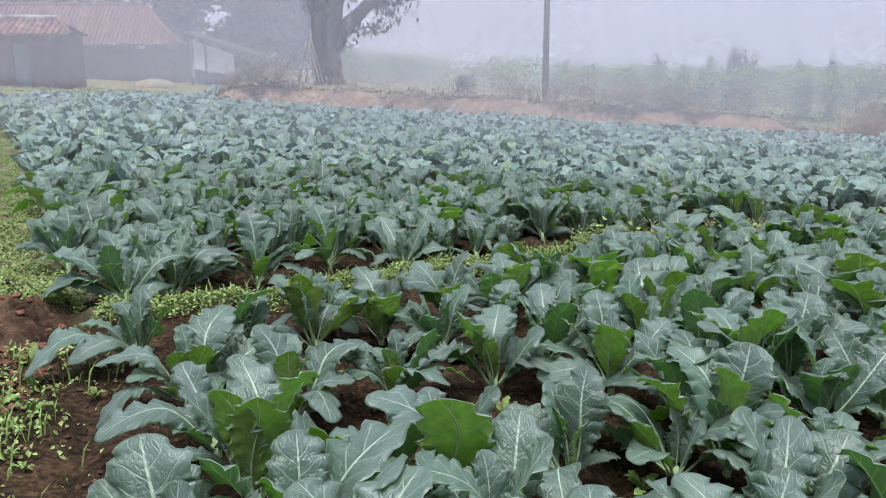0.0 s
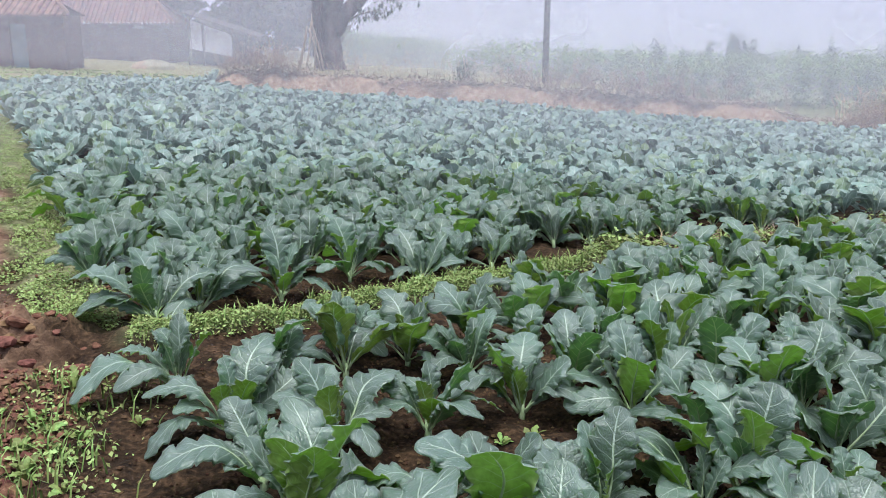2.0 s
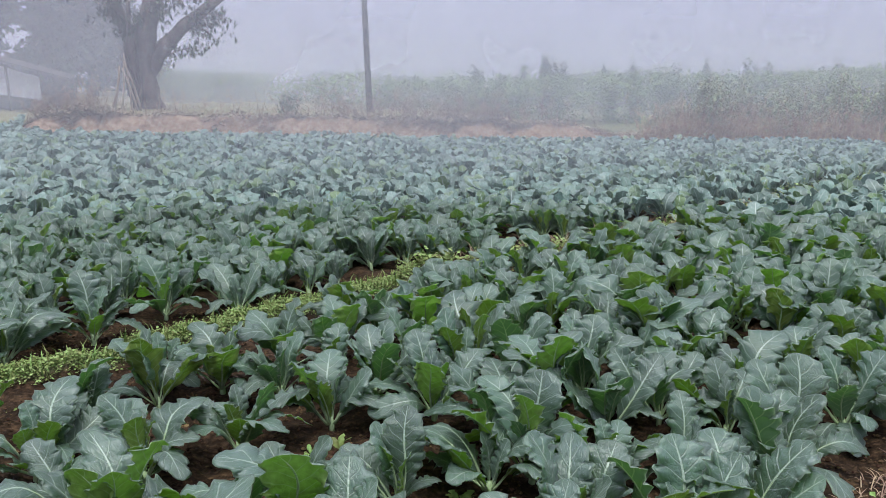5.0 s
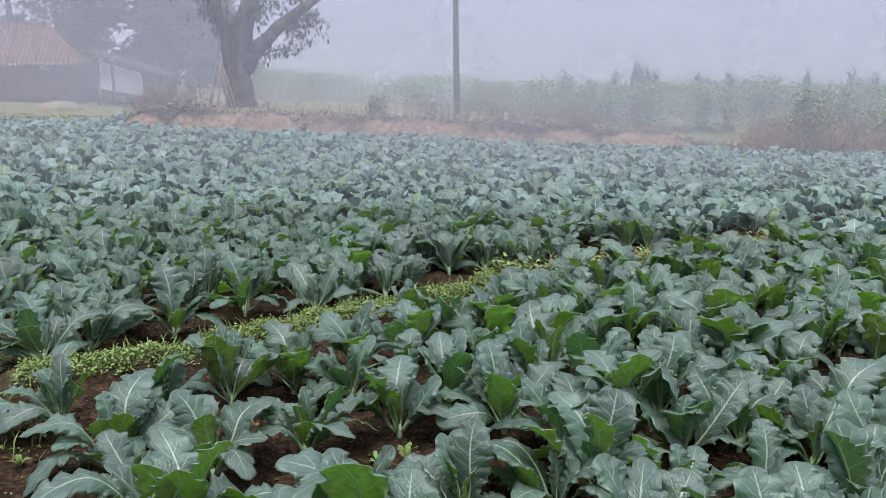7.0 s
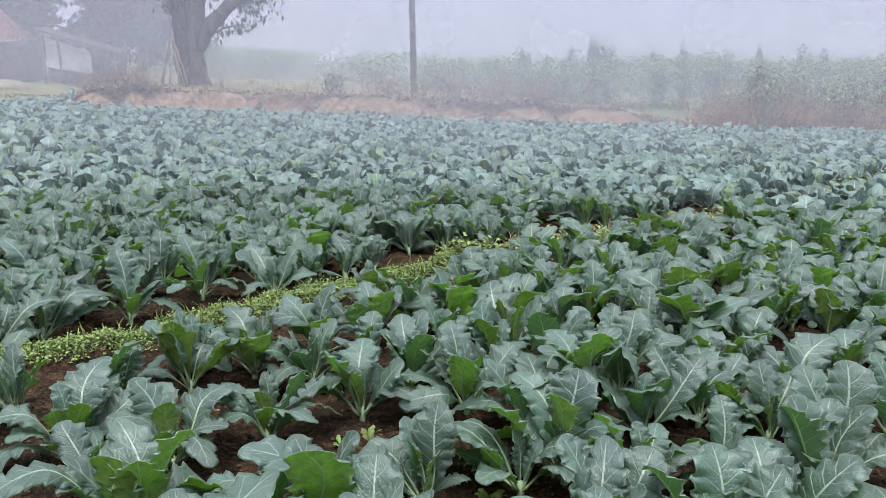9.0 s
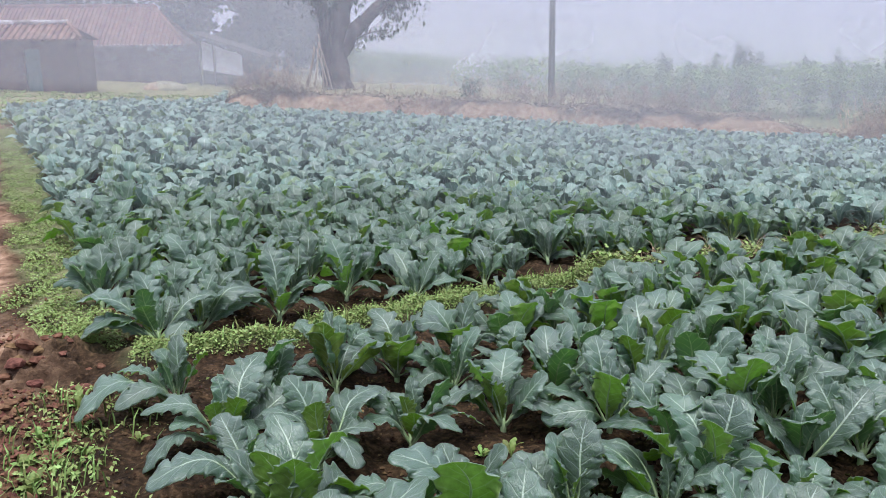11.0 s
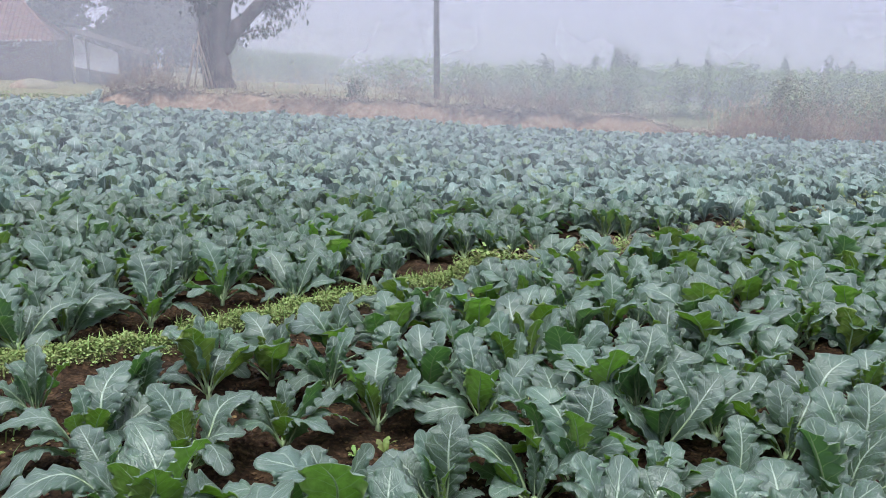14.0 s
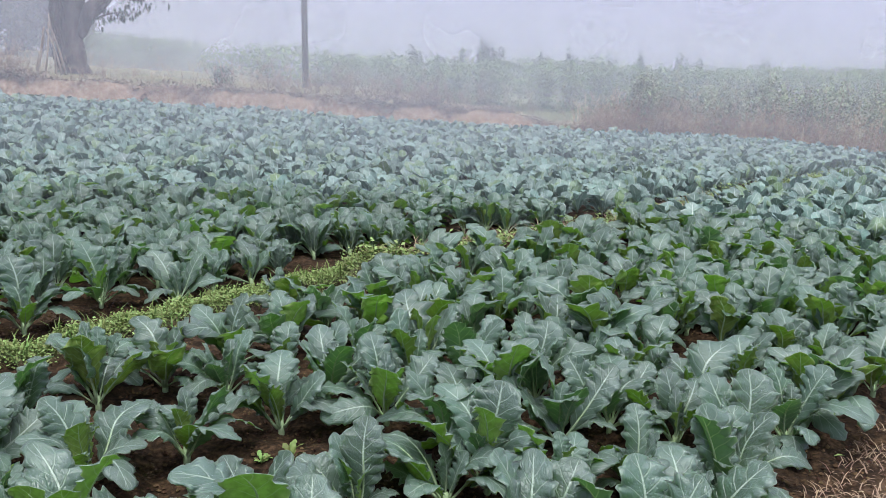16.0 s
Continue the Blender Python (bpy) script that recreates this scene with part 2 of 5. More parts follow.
STALK = plain("pale_leaf_stalk", [(0.3, (0.30, 0.42, 0.20)), (0.7, (0.44, 0.56, 0.34))], 12, 0.5, 0.4, 0.1)
CLOD = plain("earth_lump", [(0.3, (0.02, 0.012, 0.008)), (0.7, (0.13, 0.078, 0.045))], 20, 0.95, 0.1, 0.4, rand=0.5)
BRUSH = plain("withered_leaf", [(0.3, (0.22, 0.165, 0.12)), (0.7, (0.43, 0.345, 0.25))], 2, 0.85, 0.15, 0.0, rand=0.5)
CLOD_DRY = plain("dry_earth_lump", [(0.3, (0.06, 0.030, 0.019)), (0.7, (0.24, 0.13, 0.082))], 24, 0.95, 0.1, 1.0, rand=0.1)
WEED = plain("weed_leaf", [(0.3, (0.15, 0.21, 0.055)), (0.7, (0.32, 0.40, 0.15))], 6, 0.6, 0.3, 0.0, rand=0.4)
GRASS = plain("grass_blade", [(0.3, (0.10, 0.17, 0.04)), (0.7, (0.22, 0.29, 0.09))], 3, 0.6, 0.3, 0.0, rand=0.4)
STRAW = plain("dry_stem", [(0.3, (0.19, 0.125, 0.09)), (0.7, (0.38, 0.28, 0.20))], 5, 0.85, 0.15, 0.0, rand=0.4)
BARK = plain("grey_bark", [(0.3, (0.05, 0.042, 0.039)), (0.55, (0.125, 0.10, 0.09)), (0.75, (0.23, 0.18, 0.16))], 3.0, 0.9, 0.15, 0.8, (1, 1, 0.25), 8)
DARK_LEAF = plain("dark_tree_leaf", [(0.3, (0.018, 0.03, 0.016)), (0.7, (0.05, 0.07, 0.035))], 2, 0.55, 0.3, 0.0, rand=0.4)
BUSH_LEAF = plain("hedge_leaf", [(0.3, (0.11, 0.175, 0.045)), (0.7, (0.27, 0.36, 0.13))], 1.5, 0.6, 0.3, 0.0, rand=0.4)
SCRUB_LEAF = plain("scrub_leaf", [(0.3, (0.15, 0.19, 0.085)), (0.7, (0.34, 0.38, 0.20))], 1.5, 0.65, 0.25, 0.0, rand=0.45)
YOUNG_LEAF = plain("young_tree_leaf", [(0.3, (0.05, 0.08, 0.04)), (0.7, (0.13, 0.18, 0.085))], 1.5, 0.6, 0.3, 0.0, rand=0.35)
DRY_STALK = plain("bleached_stalk", [(0.3, (0.32, 0.20, 0.115)), (0.7, (0.55, 0.41, 0.27))], 5, 0.85, 0.15, 0.0, rand=0.4)
CONCRETE = plain("pole_concrete", [(0.3, (0.11, 0.11, 0.11)), (0.7, (0.2, 0.195, 0.19))], 5, 0.85, 0.2, 0.2)
WOOD = plain("bare_stake_wood", [(0.3, (0.22, 0.17, 0.12)), (0.7, (0.42, 0.35, 0.27))], 6, 0.8, 0.2, 0.3, (1, 1, 0.2))
TILE = plain("fired_clay_tile", [(0.3, (0.075, 0.034, 0.03)), (0.6, (0.20, 0.085, 0.068)), (0.8, (0.32, 0.22, 0.20))], 4, 0.85, 0.2, 0.3, rand=0.35)
LIME = plain("lime_mortar", [(0.4, (0.17, 0.14, 0.13)), (0.6, (0.44, 0.42, 0.41))], 1.5, 0.9, 0.15, 0.2)
MUD_WALL = plain("mud_brick_wall", [(0.3, (0.07, 0.045, 0.04)), (0.7, (0.14, 0.09, 0.075))], 2.2, 0.95, 0.1, 0.5)
DARK_WOOD = plain("weathered_plank", [(0.3, (0.04, 0.035, 0.035)), (0.7, (0.1, 0.085, 0.08))], 4, 0.9, 0.15, 0.3, (1, 1, 0.2))
SHEET = plain("white_plastic_sheet", [(0.3, (0.42, 0.42, 0.46)), (0.7, (0.58, 0.58, 0.62))], 3, 0.4, 0.4, 0.2)
YELLOW = plain("yellow_plastic_sheet", [(0.3, (0.20, 0.18, 0.11)), (0.7, (0.32, 0.29, 0.17))], 5, 0.5, 0.4, 0.2)
TEAL = plain("teal_painted_door", [(0.3, (0.08, 0.13, 0.13)), (0.7, (0.13, 0.18, 0.18))], 3, 0.7, 0.3, 0.2)
WIRE = plain("black_cable", [(0.3, (0.03, 0.03, 0.03)), (0.7, (0.06, 0.06, 0.06))], 5, 0.6, 0.3, 0.0)


# ---- making meshes ----
def build(name, verts, faces, mats, slots=None, uvs=None, smooth=True):
    """A mesh from arrays. slots: the material of each face; uvs: one pair a point."""
    me = bpy.data.meshes.new(name)
    me.from_pydata(np.asarray(verts, float).tolist(), [], [tuple(int(i) for i in f) for f in faces])
    for m in mats:
        me.materials.append(m)
    if slots is not None:
        me.polygons.foreach_set("material_index", np.asarray(slots, np.int32))
    if smooth:
        me.polygons.foreach_set("use_smooth", np.ones(len(me.polygons), bool))
    if uvs is not None:
        layer = me.uv_layers.new(name="UVMap")
        idx = np.zeros(len(me.loops), np.int32)
        me.loops.foreach_get("vertex_index", idx)
        layer.data.foreach_set("uv", np.asarray(uvs, np.float32)[idx].ravel())
    me.update()
    return me


def part(name, data, parent, label=""):
    ob = new(name, data)
    ob.parent = parent
    return tagged(ob, label)


class Pile:
    """Gathers verts and faces of one mesh."""

    def __init__(self):
        self.v, self.f, self.s, self.n = [], [], [], 0

    def add(self, verts, faces, slot=0):
        verts = np.asarray(verts, float)
        self.v.append(verts)
        self.f.extend([tuple(i + self.n for i in f) for f in faces])
        self.s.extend([slot] * len(faces))
        self.n += len(verts)
        return self

    def mesh(self, name, mats, smooth=True):
        return build(name, np.concatenate(self.v), self.f, mats, self.s, smooth=smooth)


def tube(points, radii, sides=6, cap=True):
    """A round bar along points."""
    P = np.asarray(points, float)
    n = len(P)
    R = np.broadcast_to(np.asarray(radii, float), (n,))
    d = np.gradient(P, axis=0)
    d /= np.linalg.norm(d, axis=1)[:, None] + 1e-9
    ref = np.where(np.abs(d[:, 2:3]) > 0.9, [[1.0, 0, 0]], [[0, 0, 1.0]])
    a = np.cross(d, ref)
    a /= np.linalg.norm(a, axis=1)[:, None]
    b = np.cross(d, a)
    ang = np.arange(sides) * 2 * np.pi / sides
    V = (P[:, None] + R[:, None, None] * (np.cos(ang)[None, :, None] * a[:, None] + np.sin(ang)[None, :, None] * b[:, None])).reshape(-1, 3)
    F = [(i * sides + j, i * sides + (j + 1) % sides, (i + 1) * sides + (j + 1) % sides, (i + 1) * sides + j) for i in range(n - 1) for j in range(sides)]
    if cap:
        F += [tuple(range(sides - 1, -1, -1)), tuple(range((n - 1) * sides, n * sides))]
    return V, F


def box(x0, y0, z0, x1, y1, z1):
    V = [(x, y, z) for z in (z0, z1) for y in (y0, y1) for x in (x0, x1)]
    F = [(0, 2, 3, 1), (4, 5, 7, 6), (0, 1, 5, 4), (2, 6, 7, 3), (0, 4, 6, 2), (1, 3, 7, 5)]
    return V, F


def bent(a, b, sag, n=6):
    """Points from a to b with a sideways or downward bend."""
    a, b, sag = np.asarray(a, float), np.asarray(b, float), np.asarray(sag, float)
    f = np.linspace(0, 1, n)[:, None]
    return a + (b - a) * f + sag * 4 * f * (1 - f)


def leaf_cards(r, centres, size, long=1.8, droop=0.3):
    """Many small pointed leaves, two bent triangles pairs each, turned at random."""
    n = len(centres)
    az, el, tw = r.uniform(0, 6.283, n), r.normal(-droop, 0.45, n), r.uniform(-0.8, 0.8, n)
    d = np.stack([np.cos(az) * np.cos(el), np.sin(az) * np.cos(el), np.sin(el)], 1)
    w = np.cross(d, [0, 0, 1.0])
    w /= np.linalg.norm(w, axis=1)[:, None] + 1e-9
    u = np.cross(w, d)
    w = w * np.cos(tw)[:, None] + u * np.sin(tw)[:, None]
    u = np.cross(w, d)
    s = (size * r.uniform(0.6, 1.3, n))[:, None]
    L = s * long / 2
    c = np.asarray(centres)
    V = np.stack([c - d * L, c + w * s * 0.5 + u * s * 0.12, c + d * L - u * s * 0.2, c - w * s * 0.5 + u * s * 0.12], 1).reshape(-1, 3)
    k = np.arange(n)[:, None] * 4
    F = np.concatenate([k + [[0, 1, 2]], k + [[0, 2, 3]]])
    return V, F.tolist()


# ---- the crop plant: long wavy leaves, waxy blue-green above and bright green below ----
def leaf_shape(seed, nl, nc, arch, curl, sheets=2, ruffle=1.0, cup=0.2):
    """One leaf of length 1 along x, upper side towards z: a stalk that widens into a blunt blade with a lobed, ruffled edge.
    arch: height of its bow; curl: how far the end turns down."""
    r = np.random.RandomState(seed)
    v = np.linspace(0, 1, nl + 1)
    v = 0.62 * v + 0.38 * (1 - (1 - v) ** 2)
    start = r.uniform(0.08, 0.19)
    f = np.clip((v - start) / (1 - start), 0, 1)
    peak, full = r.uniform(0.52, 0.72), r.uniform(0.9, 1.35)
    half = np.where(f < peak, np.sin(np.pi / 2 * np.clip(f / peak, 0, 1)) ** full, np.sqrt(np.clip(1 - (np.clip(f - peak, 0, 1) / (1 - peak)) ** 2.3, 0, 1)))
    half = np.maximum(0.222 * half, 0.012)
    sway = r.uniform(-0.07, 0.07) * np.sin(np.pi * v) + r.uniform(-0.04, 0.04) * np.sin(2 * np.pi * v)
    u = np.linspace(-1, 1, 2 * nc + 1)
    u = np.sign(u) * np.abs(u) ** 0.75
    fine = 1.0 if nl > 16 else 0.0
    bow = arch * np.sin(np.pi * v ** 1.15) - curl * np.clip(v - 0.55, 0, 1) ** 2 * 4
    c = np.broadcast_to(u, (nl + 1, len(u)))
    e = np.abs(c)
    sd = (c > 0).astype(int)
    f2 = np.broadcast_to(f[:, None], c.shape)
    hf = half[:, None]
    # each margin has its own run of lobes, uneven in width and depth
    lobes, k2 = r.uniform(5.0, 7.4, 2)[sd], r.uniform(12, 17, 2)[sd]
    ph = r.uniform(0, 6.28, (6, 2))
    drift = f2 + 0.05 * np.sin(5.1 * f2 + ph[0][sd])
    top_k = nl / 3.2
    w1 = np.sin(6.283 * np.minimum(lobes, top_k) * drift + ph[1][sd])
    w2 = np.sin(6.283 * k2 * drift + ph[2][sd]) * fine
    w3 = np.sin(6.283 * 1.4 * f2 + ph[3][sd])
    w4 = np.sin(6.283 * np.minimum(lobes, top_k) * drift + ph[1][sd] + 1.3)
    deep = 0.08 + 0.14 * (1 - f2) ** 2.5
    h = hf * (1 + e ** 2 * (f2 > 0) * (deep * w1 + 0.075 * w2 + 0.06 * w3))
    swell = 0.55 + 0.45 * np.sin(6.283 * 0.9 * f2 + ph[4][sd])
    ruf = ruffle * hf * (e ** 2.6 * (0.20 * w4 + 0.12 * w2) * swell + e ** 1.5 * 0.2 * w3)
    if fine:
        h = h * (1 + (0.04 if nl > 30 else 0.15) * r.normal(0, 1, h.shape) * (e > 0.9))
    else:
        h = h * (1 + 0.15 * r.normal(0, 1, h.shape) * (e > 0.9))
    if nl < 30:
        ruf = ruf + hf * e * r.normal(0, 0.13, h.shape)
    if not fine:
        h = h * (1 + 0.10 * r.uniform(-1, 1, h.shape) * (e > 0.4))
    # the skin swells between the side veins
    run = f2 - 0.17 * e + 0.055 * sd
    quilt = 0.014 * hf * np.abs(np.sin(3.1416 * 7.5 * run)) * np.sin(3.14 * e) * fine
    roll = r.uniform(-0.4, 0.4) * f2 ** 1.5
    y0 = c * h * (1 - 0.22 * abs(cup) * e)
    z0 = cup * h * e ** 1.25 + ruf + quilt - r.uniform(0.0, 0.3) * h * e ** 4
    X = v[:, None] + 0.10 * hf * e * w1 * fine + 0.10 * hf * e
    X = np.where(f2 > 0.9, v[:, None] + 0.05 * hf * e, X)
    Y = y0 * np.cos(roll) - z0 * np.sin(roll) + sway[:, None]
    Z = y0 * np.sin(roll) + z0 * np.cos(roll) + bow[:, None]
    G = np.stack([X, Y, Z], 2)
    nrm = np.cross(np.gradient(G, axis=0), np.gradient(G, axis=1))
    nrm /= np.linalg.norm(nrm, axis=2)[:, :, None] + 1e-9
    nu = len(u)
    top = G.reshape(-1, 3)
    uv = np.stack([(c + 1) / 2, f2], 2).reshape(-1, 2)
    q = [t for i in range(nl) for j in range(nu - 1) for a in [i * nu + j] for t in ((a, a + nu, a + nu + 1), (a, a + nu + 1, a + 1))]
    n0 = len(top)
    V, F, S, T = [top], list(q), [0] * len(q), [uv]
    if sheets == 2:
        V.append(top - nrm.reshape(-1, 3) * 0.004)
        T.append(uv)
        F += [tuple(n0 + k for k in reversed(p)) for p in q]
        S += [1] * len(q)
        for i in range(nl):
            for j in (0, nu - 1):
                p = [i * nu + j, (i + 1) * nu + j, (i + 1) * nu + j + n0, i * nu + j + n0]
                F.append(tuple(reversed(p) if j == 0 else p))
                S.append(0)
        p = [nl * nu + j for j in range(nu)]
        for j in range(nu - 1):
            F.append((p[j + 1], p[j], p[j] + n0, p[j + 1] + n0))
            S.append(0)
        # stalk and midrib
        m = nl // 3 + 2
        vv = np.linspace(0, 0.9, m)
        mid = np.stack([vv, np.interp(vv, v, sway), np.interp(vv, v, bow) - np.interp(vv, [0, 0.25, 0.4], [0.0, 0.004, 0.006])], 1)
        tv, tf = tube(mid, np.interp(vv, [0, 0.2, 0.45, 0.9], [0.021, 0.017, 0.0105, 0.003]), 5 if nl > 30 else 4)
        base = 2 * n0
        V.append(tv)
        T.append(np.tile([[0.5, 0.5]], (len(tv), 1)))
        F += [tuple(base + k for k in p) for p in tf]
        S += [2] * len(tf)
    return np.concatenate(V), F, S, np.concatenate(T)


# kinds of bow: upright, leaning, drooping
BOWS = [(0.03, 0.08, 0.20), (0.10, 0.30, 0.12), (0.20, 0.36, -0.06)]
SHAPES = 10


def leaf_set(nl, nc, sheets, tag):
    out = []
    for k, (arch, curl, cup) in enumerate(BOWS):
        row = []
        for j in range(SHAPES):
            g = leaf_shape(100 + 17 * k + j, nl, nc, arch, curl, sheets, 1.0, cup * (0.5 + 0.25 * (j % 4)))
            row.append(build("leaf_" + tag, g[0], g[1], [LEAF_TOP, LEAF_UNDER, STALK], g[2], g[3]) if sheets == 2 else g)
        out.append(row)
    return out


FINE = leaf_set(38, 4, 2, "fine")
MID = leaf_set(17, 2, 2, "mid")
FAR = leaf_set(10, 2, 1, "far")
FARTHEST = leaf_set(6, 1, 1, "farthest")


def leaf_frame(tip, twist=0.0, width=1.0, flip=False):
    """The matrix of a unit leaf from the origin to tip; its upper side looks up and inwards."""
    d = Vector(tip)
    size = d.length
    d = d / size
    up = Vector((0, 0, 1))
    n = up - d * up.dot(d)
    if n.length < 0.05:
        n = Vector((-1, 0, 0))
    n.normalize()
    n = Matrix.Rotation(twist, 3, d) @ n
    w = n.cross(d)
    return Matrix((d * size, w * size * width, n * size)).transposed().to_4x4()


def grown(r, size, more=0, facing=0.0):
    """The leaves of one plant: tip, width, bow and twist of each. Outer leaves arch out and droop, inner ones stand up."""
    out = []
    n = r.randint(8, 12) + more
    a0 = r.uniform(0, 6.283)
    for i in range(n):
        f = i / (n - 1)
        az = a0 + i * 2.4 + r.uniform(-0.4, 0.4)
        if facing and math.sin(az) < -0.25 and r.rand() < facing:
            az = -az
        if f < 0.34:
            el, kind = r.uniform(12, 44), 2 if r.rand() < 0.75 else 1
            ln, twist, w = size * r.uniform(0.32, 0.44), r.uniform(-0.7, 0.7), r.uniform(0.75, 0.95)
        elif f < 0.84:
            el, kind = r.uniform(52, 80), (0, 0, 1)[r.randint(3)]
            ln, twist, w = size * r.uniform(0.40, 0.52), r.uniform(-0.5, 0.5), r.uniform(0.85, 1.1)
        else:
            el, kind = r.uniform(72, 86), 0
            ln, twist, w = size * r.uniform(0.30, 0.40), r.uniform(-0.6, 0.6), r.uniform(0.7, 0.9)
        el = radians(el)
        out.append(((math.cos(az) * math.cos(el) * ln, math.sin(az) * math.cos(el) * ln, math.sin(el) * ln), w, kind, twist))
    return out


STEM = build("stem", *tube([(0, 0, -0.03), (0.004, 0, 0.03), (0, 0.003, 0.075)], [0.017, 0.016, 0.012], 7), [STALK])


def plant(x, y, leaves, shapes, r, label="leafy brassica plant with waxy blue-green leaves in red soil"):
    top = new("cauliflower_plant")
    top.matrix_world = pose(x, y, float(land(x, y)))
    tagged(top, label, "plant", "plants in the vegetable field")
    part("stem", STEM, top)
    for tip, width, kind, twist in leaves:
        ob = part("leaf", shapes[kind][r.randint(SHAPES)], top)
        ob.matrix_local = Matrix.Translation((tip[0] * 0.05, tip[1] * 0.05, 0.035)) @ leaf_frame(tip, twist, width)
    return top


# ---- ground ----
def graded(stops):
    """Coordinates with a different pitch in each stretch: (start, pitch), ..., end."""
    out = []
    for (a, p), (b, _) in zip(stops[:-1], stops[1:]):
        out.append(np.arange(a, b - 1e-6, p))
    return np.concatenate(out + [[stops[-1][0]]])


GX = graded([(-400, 60), (-40, 5), (-15, 0.8), (-6, 0.08), (-2.7, 0.03), (-1.0, 0.055), (4.6, 0.16), (9, 0.4), (26, 2), (40, 60), (400, 1)])
GY = graded([(-60, 20), (-20, 3), (-2, 0.4), (0.8, 0.055), (2.4, 0.03), (5.0, 0.055), (6.2, 0.08), (10, 0.16), (14, 0.3), (19, 0.15), (26, 0.6), (40, 5), (70, 50), (620, 1)])
FAR_LEFT = [(-7.8, 21.0), (-6.2, 24.2), (-4.2, 26.0), (-2.6, 26.2), (-1.8, 30)]
gx, gy = np.meshgrid(GX, GY)
gz = land(gx, gy)
nx, ny = len(GX), len(GY)
gf = [(j * nx + i, j * nx + i + 1, (j + 1) * nx + i + 1, (j + 1) * nx + i) for j in range(ny - 1) for i in range(nx - 1)]
ground_mesh = build("ground", np.stack([gx.ravel(), gy.ravel(), gz.ravel()], 1), gf, [SOIL])
left = field_left(gy) - gx
edge = along(BANK, gx)
dry = np.maximum.reduce([
    step(0.3, 0.55, left) * step(4.0, 4.5, gy) * (1 - 0.75 * step(0.15, 0.7, waves(gx * 0.8, gy * 1.4, 1.7, 25))),
    step(0.2, 0.8, -1.0 - gx) * (1 - step(4, 4.5, gy)) * (0.42 + 0.22 * waves(gx, gy, 0.4, 21)),
    step(-0.6, -0.1, gy - edge) * (1 - step(12, 15, gx)),
    0.55 * step(0.2, 0.8, (0.85 + 0.42 * gx) - gy),
    0.35 * step(2.8, 3.4, gx) * (1 - step(0.05, 0.2, np.abs(gy - along(STRIP, gx)))),
])
turf = np.maximum.reduce([
    step(-0.25, -0.05, left) * (1 - step(0.2, 0.42, left + 0.14 * waves(gx, gy, 0.8, 24))) * step(4.3, 4.9, gy) * 0.8,
    (1 - step(0.04, 0.15, np.abs(gy - along(STRIP, gx)))) * step(-1.3, -0.9, gx) * (1 - step(1.5, 3.2, gx)),
    step(0.45, 0.9, gy - edge) * (0.75 + 0.2 * waves(gx, gy, 3, 22)),
    step(0.2, 1.0, gy - along(FAR_LEFT, gx)) * (gx < -1.0) * step(-9, -7.2, gx) * (0.65 + 0.25 * waves(gx, gy, 2.0, 23)),
])
clay = step(-0.6, -0.1, gy - edge) * (1 - step(0.5, 1.0, gy - edge)) * (1 - step(12, 15, gx)) * step(-3, -2, gx)
for key, val in (("dry", dry), ("turf", turf), ("clay", clay)):
    a = ground_mesh.attributes.new(key, "FLOAT", "POINT")
    a.data.foreach_set("value", np.clip(val, 0, 1).astype(np.float32).ravel())
ground = tagged(new("ground", ground_mesh), "red-brown tilled earth with a trodden path and low banks", "ground", kind="structure")


# ---- the field ----
def in_far_bed(x, y):
    far = min(along([(-2.8, 26.2), (-1.9, 23.9), (0.9, 22.9), (3.2, 22.5), (6.1, 21.6), (8.7, 20.2), (11.7, 19.6), (13.6, 19.2), (18, 19.2), (20, 18.2), (20.9, 14.5), (30, 12)], x),
              along(FAR_LEFT, x))
    return y > along(STRIP, x) + (0.30 if x < 1.4 else 0.36 if x < 4 else 0.32) and x > field_left(y) + 0.06 and y < far - 0.1


def in_near_bed(x, y):
    return y < along(STRIP, x) - (0.62 if x < 1.4 else 0.66 if x < 4 else 0.62) and y > 0.82 + 0.41 * x and x > (-0.45 if y < 3.45 else -0.85) and x < 19


places = []
rr = np.random.RandomState(11)
for k in range(-15, 72):
    # rows run beside the ridge, near ones below it and far ones above, where the plants stand closer
    off = 0.34 + 0.35 * k if k >= 0 else -0.62 + 0.45 * (k + 1)
    pitch = 0.31 if k >= 0 else 0.365
    for i in range(int(-12 / pitch), int(39 / pitch)):
        x = i * pitch + (k % 2) * 0.5 * pitch + rr.normal(0, 0.05)
        y = float(along(STRIP, x)) + off + 0.28 * min(x + 1.3, 0) + rr.normal(0, 0.05)
        if (in_far_bed(x, y) or in_near_bed(x, y)) and rr.rand() > 0.02:
            places.append((x, y))
HERO = []


def hero(x, y, leaves):
    """A plant of the front rows, each with its own habit."""
    r = np.random.RandomState(900 + len(HERO))
    HERO.append((x, y))
    inner = [(tuple(0.8 * c for c in tip), w * 0.9, 0, tw) for tip, w, k, tw in grown(r, 0.95)[-3:]]
    inner += [(tuple(0.85 * c for c in tip), w, b, tw) for tip, w, b, tw in grown(r, 0.95)[:2]]
    k = 1.25 if y > 4.4 else 1.06
    plant(x, y, [(tuple(k * c for c in tip), min(w, 1.12), b, tw) for tip, w, b, tw in leaves + inner], FINE, r)


